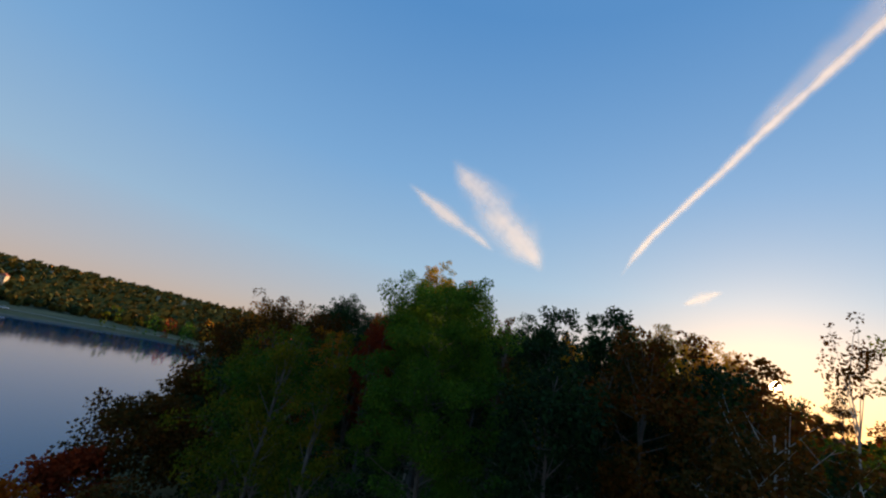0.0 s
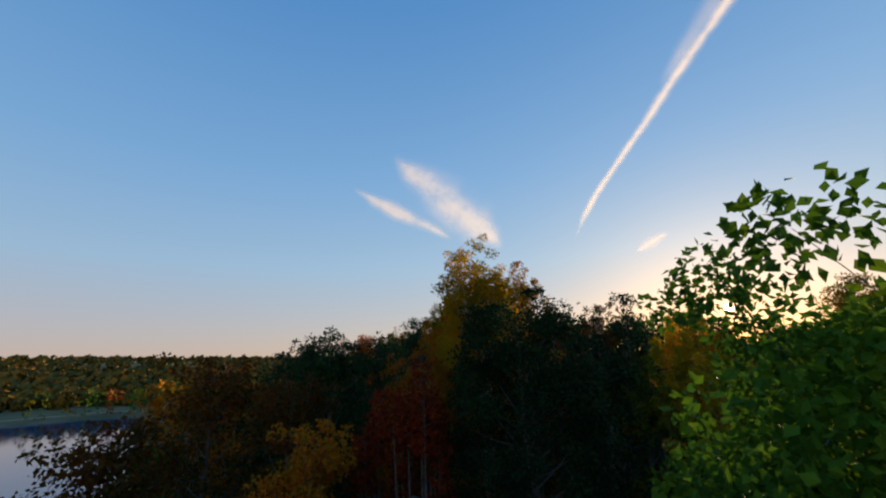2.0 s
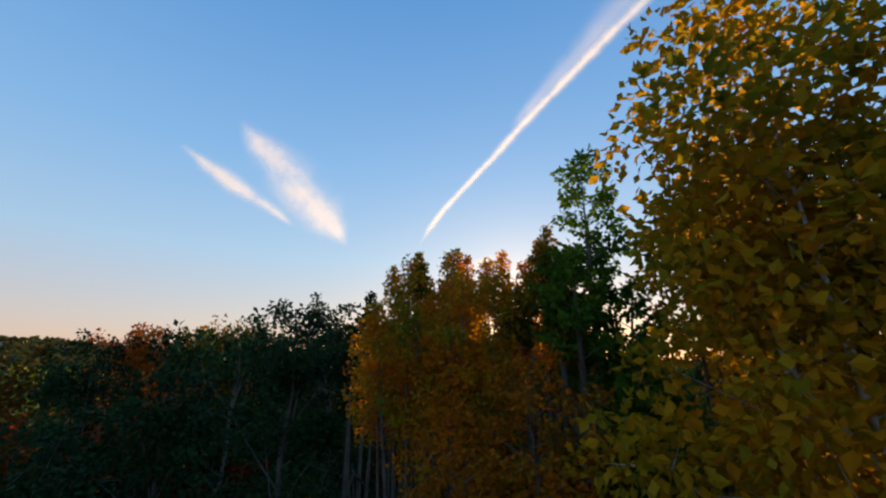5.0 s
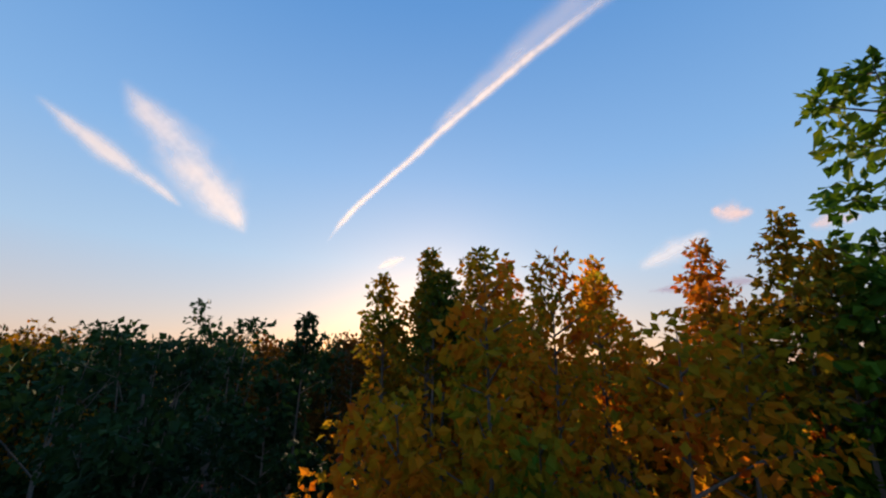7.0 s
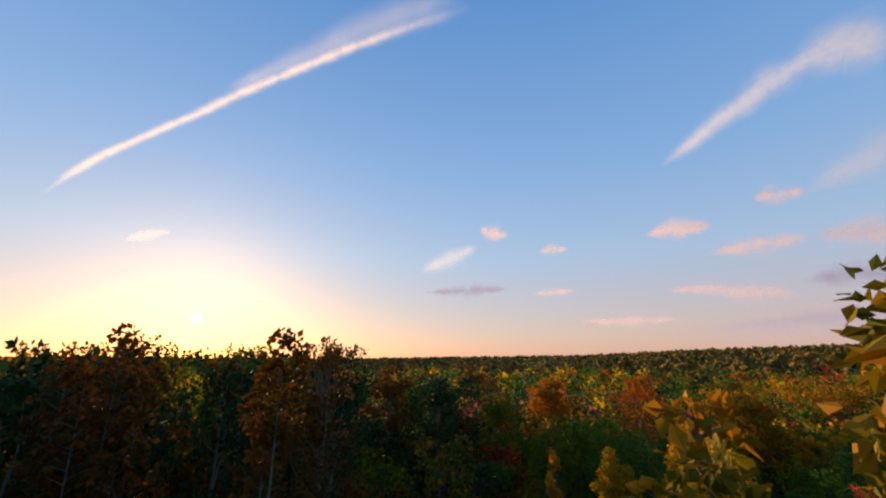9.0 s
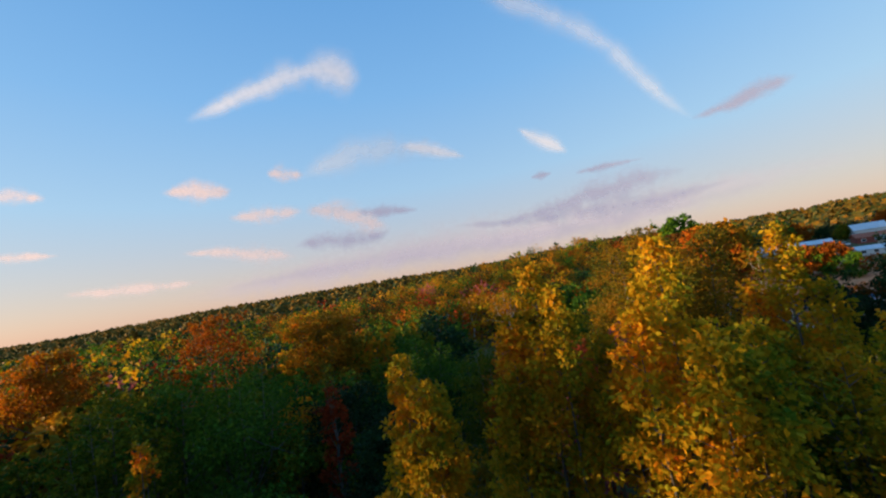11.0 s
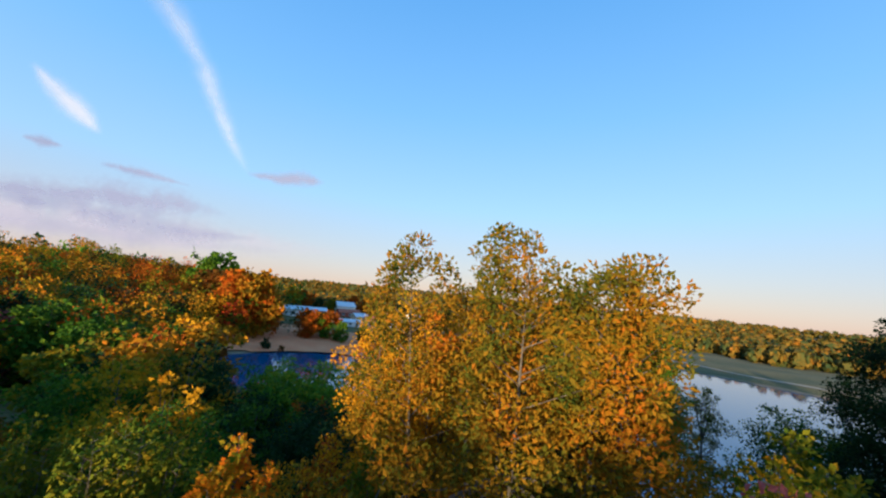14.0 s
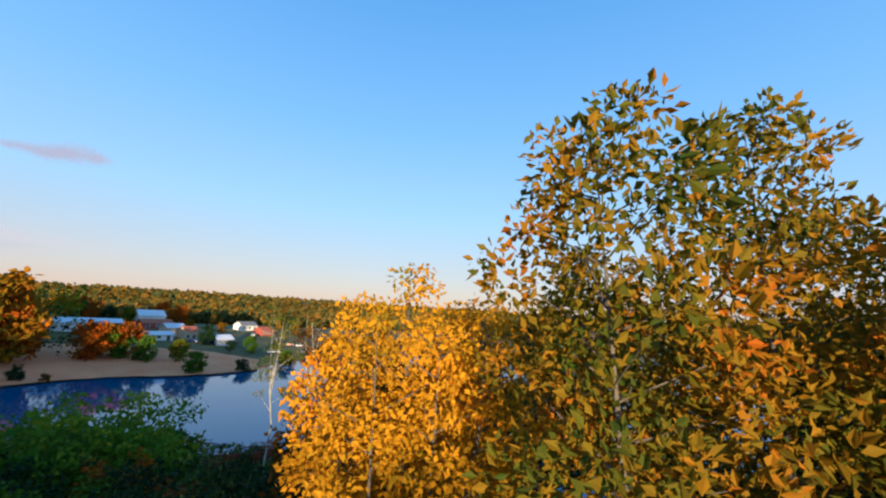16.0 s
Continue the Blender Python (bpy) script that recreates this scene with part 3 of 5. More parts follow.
def tree(seed, height, radius, kind, leaves, leaf, label, low=0.35, bark=None, name="tree", **more):
    rng = np.random.default_rng(seed)
    tv, tf, lv, lf = tree_parts(rng, height, radius, low, leaves, leaf, **more)
    base = tagged(new(name), label, "tree")
    mesh_object("trunk", tv, tf, bark or BARK, base, True)
    mesh_object("crown", lv, lf, LEAF[kind], base)
    return base


def plant(ob, x, y, turn=0.0, size=1.0, sink=0.15):
    ob.matrix_basis = pose(x, y, gz(x, y) - sink, 0, 0, turn) @ Matrix.Scale(size, 4)
    return ob


LABEL = {"green": "broad tree with green leaves on the wooded shore", "dark": "dense dark green tree on the wooded shore",
         "gold": "golden autumn tree among the woods", "yellow": "bright yellow autumn tree among the woods",
         "orange": "orange autumn tree among the woods", "red": "deep red autumn tree among the woods",
         "brown": "russet brown autumn tree among the woods", "olive": "olive green tree beginning to turn yellow",
         "mixed": "tree with green, yellow and orange turning leaves", "amber": "amber autumn tree with a few green leaves", "poplar": "poplar turning from green to yellow and orange", "mauve": "purplish red autumn tree among the woods"}
KIND_NAMES = list(LABEL)
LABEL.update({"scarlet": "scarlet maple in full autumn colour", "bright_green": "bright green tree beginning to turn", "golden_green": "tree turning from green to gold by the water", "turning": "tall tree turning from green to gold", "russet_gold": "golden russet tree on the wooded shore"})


def hero(seed, x, y, top, radius, kind, leaves=30000, leaf=0.16, label="", **more):
    """A tree that the flight passes closely: its own meshes, with its top at a given height."""
    h = top - gz(x, y) + 0.15
    return plant(tree(seed, h, radius, kind, leaves, leaf, label or LABEL[kind], **more), x, y)


# the trees that the flight passes
# the first leg, along the shore
hero(101, -3.8, 27.1, 21.0, 3.7, "green", 72000, 0.122, "broad bright green tree with spreading white limbs", low=0.4, clump=0.2, clumps=200, tops=3, spread=0.8, crest=0.93, tip=0.8, girth=0.8, twigs=2)
hero(102, -4.0, 43.2, 22.7, 3.6, "dark", 48000, 0.146, "dense dark green tree with a domed crown", low=0.42, clump=0.22, clumps=220, tops=0, crest=0.97, tip=0.9, twigs=1)
hero(103, -4.6, 50.0, 28.0, 3.1, "turning", 29800, 0.159, "tall golden and green tree with a forked pale trunk", low=0.7, lobes=11, lobe=0.42, blunt=0.8, drop=0.5, clumps=150, girth=0.42, bark=PALE_BARK)
hero(104, -1.3, 52.3, 26.8, 2.5, "gold", 16300, 0.159, low=0.55, lobes=7, lobe=0.42, blunt=0.7, drop=0.4, clumps=90)
hero(105, -3.7, 54.8, 27.2, 1.9, "green", 16300, 0.146, "tall dark green tree rising out of golden neighbours", low=0.68, lobes=7, lobe=0.42, blunt=0.7, drop=0.6, clumps=90)
hero(106, -5.7, 58.0, 25.1, 2.9, "amber", 45600, 0.11, "large golden brown tree with slender leading shoots", low=0.5, lobes=13, lobe=0.34, blunt=0.35, drop=0.2, clumps=210)
hero(107, -4.8, 59.2, 24.8, 1.4, "amber", 12500, 0.11, low=0.45, lobes=6, lobe=0.38, blunt=0.3, drop=0.2, clumps=90)
hero(108, -6.0, 54.5, 22.4, 2.1, "russet_gold", 21100, 0.11, "golden brown tree with red and green leaves", low=0.4, lobes=8, lobe=0.42, blunt=0.8, drop=0.3, clumps=110)
hero(109, -3.9, 60.7, 26.1, 1.7, "mixed", 11500, 0.134, low=0.5, lobes=7, lobe=0.38, blunt=0.4, drop=0.25, clumps=90)
hero(110, -8.5, 46.6, 20.9, 2.5, "russet_gold", 19200, 0.146, low=0.35, lobes=9, lobe=0.4, blunt=0.85, drop=0.3, clumps=120)
hero(111, -8.9, 42.9, 19.7, 1.8, "red", 12500, 0.146, low=0.35, lobes=9, lobe=0.4, blunt=0.85, drop=0.3, clumps=120)
hero(112, -11.0, 47.0, 18.4, 1.8, "red", 9600, 0.146, low=0.35, lobes=9, lobe=0.4, blunt=0.85, drop=0.3, clumps=120)
hero(113, -14.6, 52.5, 22.3, 2.6, "dark", 14400, 0.195, low=0.3, clump=0.3, clumps=110, tops=4)
hero(114, -16.8, 55.8, 22.5, 2.6, "dark", 11500, 0.207, low=0.3, clump=0.3, clumps=110, tops=4)
hero(115, -15.6, 47.5, 19.6, 2.4, "brown", 10600, 0.195, low=0.3, clump=0.3, clumps=110, tops=4)
hero(116, -13.6, 43.6, 17.6, 2.3, "russet_gold", 10600, 0.183, low=0.3, clump=0.3, clumps=110, tops=4)
hero(117, -24.5, 58.0, 21.2, 4.0, "brown", 5800, 0.317, low=0.3, clump=0.3, clumps=110, tops=4)
hero(118, -19.5, 62.0, 21.8, 3.6, "dark", 5800, 0.317, low=0.3, clump=0.3, clumps=110, tops=4)
hero(119, -28.0, 52.0, 17.2, 4.0, "brown", 5800, 0.317, low=0.3, clump=0.3, clumps=110, tops=4)
hero(120, -31.0, 68.0, 20.5, 4.5, "russet_gold", 4300, 0.366, low=0.3, clump=0.3, clumps=110, tops=4)
hero(121, -35.0, 85.7, 21.4, 4.8, "orange", 4300, 0.39, low=0.3, clump=0.3, clumps=110, tops=4)
hero(122, -26.0, 90.0, 22.5, 5.0, "brown", 4300, 0.39, low=0.3, clump=0.3, clumps=110, tops=4)
hero(123, -12.0, 27.1, 16.7, 1.7, "olive", 9100, 0.146, low=0.3, clump=0.3, clumps=110, tops=4)
hero(124, -9.0, 26.0, 16.8, 1.2, "olive", 6900, 0.146, low=0.3, clump=0.3, clumps=110, tops=4)
hero(125, -13.4, 32.9, 16.0, 3.3, "green", 9100, 0.207, low=0.3, clump=0.3, clumps=110, tops=4)
hero(126, -16.0, 34.0, 15.1, 2.9, "olive", 9100, 0.22, low=0.3, clump=0.3, clumps=110, tops=4)
hero(127, -27.1, 36.3, 5.9, 2.3, "red", 4300, 0.305, low=0.2, clumps=50, clump=0.34)
hero(128, -26.0, 27.8, 6.0, 2.8, "orange", 8200, 0.268, low=0.2, clumps=50, clump=0.34)
hero(129, -25.6, 40.5, 9.3, 4.1, "brown", 9100, 0.317, low=0.3, clump=0.3, clumps=110, tops=4)
hero(130, -26.6, 47.1, 11.4, 2.8, "brown", 4600, 0.354, low=0.3, clump=0.3, clumps=110, tops=4)
hero(131, 3.1, 30.0, 21.0, 2.2, "dark", 10600, 0.22, low=0.3, clump=0.3, clumps=110, tops=4)
hero(132, 6.0, 28.0, 21.0, 2.1, "dark", 9600, 0.232, low=0.3, clump=0.3, clumps=110, tops=4)
# dark kind in place of olive, to imitate a backlit crown
hero(133, 8.6, 31.0, 17.4, 2.5, "dark", 9600, 0.232, low=0.3, clump=0.3, clumps=110, tops=4)
hero(134, 6.0, 24.0, 19.4, 2.4, "brown", 9600, 0.22, low=0.3, clump=0.3, clumps=110, tops=4)
hero(135, 1.6, 23.0, 17.4, 2.4, "dark", 9600, 0.207, low=0.3, clump=0.3, clumps=110, tops=4)
hero(136, 7.5, 18.5, 16.6, 3.0, "brown", 8600, 0.22, "russet tree with bare pale twigs showing", bark=PALE_BARK, gaps=0.3, low=0.3, clump=0.3, clumps=110, tops=4)
hero(137, 10.0, 25.5, 18.6, 2.6, "dark", 8600, 0.244, low=0.3, clump=0.3, clumps=110, tops=4)
hero(138, 15.0, 29.0, 19.6, 3.0, "brown", 6700, 0.268, low=0.3, clump=0.3, clumps=110, tops=4)
hero(139, 12.6, 20.6, 21.4, 1.3, "brown", 1200, 0.146, "tall thin tree with sparse leaves and pale trunk", low=0.68, gaps=0.2, bark=PALE_BARK, clump=0.35, girth=0.42, clumps=26, tops=3, twigs=3)
hero(140, 14.2, 19.8, 21.3, 1.3, "olive", 1200, 0.146, "tall thin tree with sparse leaves and pale trunk", low=0.7, gaps=0.2, bark=PALE_BARK, clump=0.35, girth=0.42, clumps=26, tops=3, twigs=3)
hero(141, 0.9, 46.0, 21.0, 2.1, "dark", 9600, 0.207, low=0.3, clump=0.3, clumps=110, tops=4)
hero(142, 4.2, 51.7, 23.5, 1.5, "brown", 3500, 0.207, low=0.3, clump=0.3, clumps=110, tops=4)
# dark kind in place of olive, for a crown seen against the sun
hero(143, 6.6, 52.1, 24.5, 1.8, "dark", 4400, 0.22, low=0.3, clump=0.3, clumps=110, tops=4)
hero(144, 40.0, 82.7, 25.1, 2.8, "brown", 4300, 0.366, low=0.3, clump=0.3, clumps=110, tops=4)
hero(145, 42.3, 77.4, 23.8, 2.7, "dark", 4000, 0.366, low=0.3, clump=0.3, clumps=110, tops=4)
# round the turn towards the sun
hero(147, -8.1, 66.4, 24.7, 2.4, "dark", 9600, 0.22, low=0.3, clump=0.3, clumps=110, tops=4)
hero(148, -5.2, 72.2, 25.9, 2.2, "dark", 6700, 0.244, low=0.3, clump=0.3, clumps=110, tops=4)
# an olive tree given dark leaves to imitate its shaded side
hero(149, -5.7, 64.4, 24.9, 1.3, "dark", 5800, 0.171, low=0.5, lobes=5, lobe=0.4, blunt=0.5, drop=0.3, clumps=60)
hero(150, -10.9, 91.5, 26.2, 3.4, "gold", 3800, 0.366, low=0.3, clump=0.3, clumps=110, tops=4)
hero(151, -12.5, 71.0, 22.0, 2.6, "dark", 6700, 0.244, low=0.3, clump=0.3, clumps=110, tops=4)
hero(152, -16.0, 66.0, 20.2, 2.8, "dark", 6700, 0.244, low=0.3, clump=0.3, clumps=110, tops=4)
hero(153, 3.0, 69.8, 26.4, 1.9, "brown", 6700, 0.207, low=0.4, lobes=6, lobe=0.42, blunt=0.7, drop=0.35, clumps=80)
hero(154, 5.4, 79.4, 26.9, 2.8, "brown", 4800, 0.293, low=0.3, lobes=7, lobe=0.42, blunt=0.7, drop=0.35, clumps=80)
hero(155, -17.3, 96.9, 25.6, 3.8, "orange", 9100, 0.342, low=0.3, clump=0.3, clumps=110, tops=4)
hero(156, -17.5, 81.6, 23.8, 2.7, "dark", 9100, 0.244, low=0.3, clump=0.3, clumps=110, tops=4)
hero(157, -8.1, 90.4, 26.1, 3.0, "dark", 7400, 0.293, low=0.3, clump=0.3, clumps=110, tops=4)
hero(158, -2.4, 87.3, 25.2, 2.1, "dark", 5600, 0.244, low=0.3, clump=0.3, clumps=110, tops=4)
hero(159, 5.6, 95.3, 25.8, 2.3, "brown", 4300, 0.305, low=0.3, clump=0.3, clumps=110, tops=4)
hero(160, 19.4, 96.7, 28.2, 2.5, "brown", 3600, 0.354, low=0.3, clump=0.3, clumps=110, tops=4)
hero(161, 8.1, 71.8, 26.8, 1.6, "brown", 4700, 0.195, low=0.3, clump=0.3, clumps=110, tops=4)
hero(162, 15.4, 75.5, 26.8, 2.3, "dark", 6700, 0.244, low=0.3, clump=0.3, clumps=110, tops=4)
hero(163, 2.0, 81.6, 25.0, 2.0, "brown", 6200, 0.22, low=0.3, clump=0.3, clumps=110, tops=4)
# round the second turn
hero(164, 16.3, 56.9, 22.6, 2.1, "poplar", 25000, 0.146, "yellow and green poplar with several leading spires", low=0.3, lobes=9, lobe=0.42, blunt=0.35, drop=0.25, clumps=140)
hero(165, 13.2, 56.9, 22.7, 2.2, "poplar", 25900, 0.146, "yellow and green poplar with several leading spires", low=0.3, lobes=9, lobe=0.42, blunt=0.35, drop=0.25, clumps=140)
hero(166, 18.2, 60.4, 21.0, 1.6, "poplar", 17300, 0.134, low=0.35, lobes=7, lobe=0.42, blunt=0.6, drop=0.3, clumps=110)
hero(167, 12.2, 52.8, 20.2, 1.8, "olive", 9100, 0.146, low=0.35, lobes=9, lobe=0.4, blunt=0.85, drop=0.3, clumps=120)
hero(168, 10.6, 53.6, 19.5, 1.6, "poplar", 9100, 0.146, low=0.35, lobes=9, lobe=0.4, blunt=0.85, drop=0.3, clumps=120)
hero(169, 72.8, 79.6, 24.8, 2.6, "brown", 3600, 0.366, low=0.3, clump=0.3, clumps=110, tops=4)
hero(170, 64.7, 85.8, 23.1, 2.0, "brown", 2700, 0.366, low=0.3, clump=0.3, clumps=110, tops=4)
hero(171, 61.2, 89.0, 22.9, 2.3, "brown", 3500, 0.366, low=0.3, clump=0.3, clumps=110, tops=4)
hero(172, 70.4, 65.2, 21.9, 4.0, "russet_gold", 8800, 0.366, low=0.3, clump=0.3, clumps=110, tops=4)
hero(173, 53.9, 72.1, 20.8, 3.0, "olive", 5500, 0.342, low=0.3, clump=0.3, clumps=110, tops=4)
hero(174, 48.3, 78.2, 20.6, 2.7, "brown", 5400, 0.317, low=0.3, clump=0.3, clumps=110, tops=4)
hero(175, 65.9, 50.8, 22.8, 4.4, "orange", 3800, 0.415, low=0.3, clump=0.3, clumps=110, tops=4)
hero(176, 57.3, 39.9, 20.8, 3.9, "gold", 8400, 0.366, low=0.3, clump=0.3, clumps=110, tops=4)
hero(177, 38.0, 60.6, 19.6, 3.3, "green", 9100, 0.244, low=0.3, clump=0.3, clumps=110, tops=4)
hero(178, 41.6, 57.0, 20.0, 4.9, "green", 9100, 0.244, low=0.35, lobes=9, lobe=0.4, blunt=0.85, drop=0.3, clumps=120)
hero(179, 61.9, 40.9, 21.2, 2.9, "amber", 4400, 0.366, low=0.3, clump=0.3, clumps=110, tops=4)
hero(180, 61.0, 37.5, 20.2, 2.2, "orange", 2600, 0.366, low=0.3, clump=0.3, clumps=110, tops=4)
hero(181, 37.1, 63.7, 20.1, 2.7, "olive", 9100, 0.207, low=0.35, lobes=9, lobe=0.4, blunt=0.85, drop=0.3, clumps=120)
hero(182, 29.7, 63.8, 18.6, 0.7, "amber", 3100, 0.171, low=0.35, lobes=9, lobe=0.4, blunt=0.85, drop=0.3, clumps=120)
hero(183, 40.6, 48.1, 14.9, 4.0, "dark", 9100, 0.268, low=0.3, clump=0.3, clumps=110, tops=4)
hero(184, 36.5, 52.2, 16.8, 1.1, "red", 2300, 0.232, low=0.3, clump=0.3, clumps=110, tops=4)
hero(185, 30.7, 52.1, 15.2, 2.2, "dark", 8000, 0.207, low=0.3, clump=0.3, clumps=110, tops=4)
hero(186, 62.9, 17.4, 12.6, 6.0, "olive", 4800, 0.39, low=0.3, clump=0.3, clumps=110, tops=4)
hero(187, 64.5, -11.6, 17.4, 5.2, "gold", 3100, 0.366, "half-bare golden tree with white forked limbs", low=0.5, gaps=0.15, lobes=6, lobe=0.42, clumps=60, girth=1.6, bark=PALE_BARK)
hero(188, 81.0, -18.0, 16.2, 5.0, "gold", 2600, 0.366, "half-bare golden tree with white forked limbs", low=0.5, gaps=0.15, lobes=6, lobe=0.42, clumps=60, girth=1.6, bark=PALE_BARK)
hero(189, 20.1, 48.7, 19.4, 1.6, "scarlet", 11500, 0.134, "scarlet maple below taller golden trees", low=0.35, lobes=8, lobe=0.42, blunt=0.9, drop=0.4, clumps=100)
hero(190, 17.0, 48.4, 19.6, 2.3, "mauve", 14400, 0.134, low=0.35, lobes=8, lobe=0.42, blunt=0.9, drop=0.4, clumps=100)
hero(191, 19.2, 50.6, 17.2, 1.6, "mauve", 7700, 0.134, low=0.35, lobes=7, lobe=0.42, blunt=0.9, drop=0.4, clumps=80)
hero(192, 26.6, 45.0, 17.4, 1.7, "orange", 8600, 0.146, low=0.35, lobes=9, lobe=0.4, blunt=0.85, drop=0.3, clumps=120)
hero(193, 29.4, 43.0, 17.6, 3.0, "olive", 12500, 0.171, low=0.35, lobes=9, lobe=0.4, blunt=0.85, drop=0.3, clumps=120)
hero(194, 32.2, 28.4, 14.9, 3.2, "olive", 7700, 0.22, low=0.35, lobes=9, lobe=0.4, blunt=0.85, drop=0.3, clumps=120)
hero(195, 23.5, 41.0, 18.1, 1.1, "amber", 4800, 0.134, low=0.4, lobes=5, lobe=0.42, blunt=0.7, drop=0.4, clumps=60)
hero(196, 10.8, 45.2, 19.2, 2.4, "olive", 11500, 0.171, low=0.35, lobes=9, lobe=0.4, blunt=0.85, drop=0.3, clumps=120)
hero(197, 13.2, 46.2, 18.9, 1.8, "poplar", 9600, 0.159, low=0.35, lobes=9, lobe=0.4, blunt=0.85, drop=0.3, clumps=120)
hero(198, 9.2, 49.0, 19.5, 2.1, "poplar", 10600, 0.171, low=0.3, lobes=7, lobe=0.4, blunt=0.4, drop=0.25, clumps=90)
hero(199, 6.6, 50.4, 19.5, 2.2, "olive", 9600, 0.171, low=0.3, lobes=7, lobe=0.4, blunt=0.4, drop=0.25, clumps=90)
hero(200, 20.2, 53.6, 17.6, 1.5, "poplar", 7700, 0.146, low=0.4, lobes=5, lobe=0.4, blunt=0.4, drop=0.3, clumps=70)
hero(201, 35.8, 7.9, 13.8, 6.9, "green", 9100, 0.317, low=0.35, lobes=9, lobe=0.4, blunt=0.85, drop=0.3, clumps=120)
hero(202, 27.6, 26.6, 15.0, 3.4, "green", 9100, 0.22, low=0.35, lobes=9, lobe=0.4, blunt=0.85, drop=0.3, clumps=120)
hero(203, 28.8, 40.0, 15.8, 1.2, "orange", 4700, 0.146, low=0.35, lobes=9, lobe=0.4, blunt=0.85, drop=0.3, clumps=120)
hero(204, 42.7, 37.9, 17.1, 4.2, "green", 9100, 0.244, low=0.35, lobes=9, lobe=0.4, blunt=0.85, drop=0.3, clumps=120)
hero(205, 27.6, 42.4, 17.0, 1.6, "orange", 5300, 0.183, low=0.35, lobes=9, lobe=0.4, blunt=0.85, drop=0.3, clumps=120)
hero(206, 27.9, 31.8, 16.1, 3.3, "olive", 9100, 0.22, low=0.35, lobes=9, lobe=0.4, blunt=0.85, drop=0.3, clumps=120)
hero(207, 35.0, 45.6, 15.0, 2.4, "dark", 9100, 0.195, low=0.3, clump=0.3, clumps=110, tops=4)
# the last trees by the water
hero(208, 17.3, 42.3, 23.7, 4.2, "golden_green", 74900, 0.14, "large golden green tree with several rounded tops", low=0.42, lobes=8, lobe=0.3, blunt=0.95, drop=0.16, wide=0.27, clumps=190, rise=0.12)
hero(209, 18.0, 36.0, 21.8, 3.4, "yellow", 40300, 0.134, "bright yellow rounded tree over the water", low=0.4, lobes=11, lobe=0.4, blunt=0.9, drop=0.25, clumps=160)
hero(210, 14.6, 41.2, 18.4, 2.0, "dark", 9600, 0.171, low=0.3, clump=0.3, clumps=110, tops=4)
hero(211, 19.6, 39.0, 17.6, 1.8, "olive", 8600, 0.146, low=0.35, lobes=9, lobe=0.4, blunt=0.85, drop=0.3, clumps=120)
hero(212, 20.6, 35.0, 16.0, 1.6, "orange", 5800, 0.146, low=0.35, lobes=9, lobe=0.4, blunt=0.85, drop=0.3, clumps=120)
hero(213, 20.9, 1.6, 13.6, 6.4, "bright_green", 9100, 0.439, "broad green and yellow tree at the water edge", low=0.15, lobes=12, lobe=0.4, blunt=0.95, drop=0.5, clumps=150)
hero(214, 29.4, 5.9, 13.5, 3.7, "dark", 9100, 0.293, low=0.3, clump=0.3, clumps=110, tops=4)
hero(215, 16.8, 24.2, 14.5, 3.6, "dark", 9100, 0.22, low=0.3, clump=0.3, clumps=110, tops=4)
hero(216, 20.1, 20.8, 12.1, 2.5, "dark", 9100, 0.22, low=0.3, clump=0.3, clumps=110, tops=4)
# golden shoots beside the first turn
hero(217, -3.7, 60.1, 25.8, 1.3, "russet_gold", 12500, 0.104, low=0.45, lobes=8, lobe=0.34, blunt=0.25, drop=0.2, clumps=110)
hero(218, -3.4, 58.5, 25.6, 1.5, "amber", 15400, 0.104, low=0.45, lobes=8, lobe=0.34, blunt=0.25, drop=0.2, clumps=110)
hero(219, -3.2, 56.9, 25.6, 1.4, "russet_gold", 13400, 0.104, low=0.45, lobes=8, lobe=0.34, blunt=0.25, drop=0.2, clumps=110)
hero(220, -5.5, 60.3, 25.7, 1.2, "mixed", 11500, 0.104, low=0.45, lobes=8, lobe=0.34, blunt=0.25, drop=0.2, clumps=110)
hero(221, -3.9, 55.9, 25.6, 1.2, "mixed", 10600, 0.104, low=0.45, lobes=8, lobe=0.34, blunt=0.25, drop=0.2, clumps=110)
hero(222, 11.3, 51.6, 22.6, 1.7, "poplar", 12500, 0.146, low=0.35, lobes=7, lobe=0.42, blunt=0.4, drop=0.3, clumps=110)

# ---- the woods ----
rng = np.random.default_rng(77)
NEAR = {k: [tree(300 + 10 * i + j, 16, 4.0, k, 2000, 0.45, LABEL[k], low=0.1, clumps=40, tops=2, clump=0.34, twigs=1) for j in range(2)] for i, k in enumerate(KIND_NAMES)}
FAR = {k: [tree(500 + 10 * i + j, 14, 4.2, k, 900, 0.85, LABEL[k], low=0.1, clumps=34, clump=0.34, tops=1, twigs=0, name="far_tree") for j in range(1)] for i, k in enumerate(KIND_NAMES)}
FLIGHT = np.array([(-4.3, 4.8), (-6.6, 15.4), (-9.2, 24.3), (-10.8, 31.9), (-11.6, 37.9), (-10.8, 49.4), (-10.0, 52.5), (-9.6, 55.5), (-8.9, 58.0), (-7.0, 61.8), (7.1, 64.4), (10.9, 66.4), (16.1, 66.1), (20.3, 60.2), (23.1, 51.4), (23.9, 45.6), (24.1, 42.9), (24.1, 42.9)])


def flight_distance(x, y):
    best = 1e9
    for (ax, ay), (bx, by) in zip(FLIGHT[:-1], FLIGHT[1:]):
        s = max(0, min(1, ((x - ax) * (bx - ax) + (y - ay) * (by - ay)) / ((bx - ax) ** 2 + (by - ay) ** 2)))
        best = min(best, math.hypot(x - ax - s * (bx - ax), y - ay - s * (by - ay)))
    return best


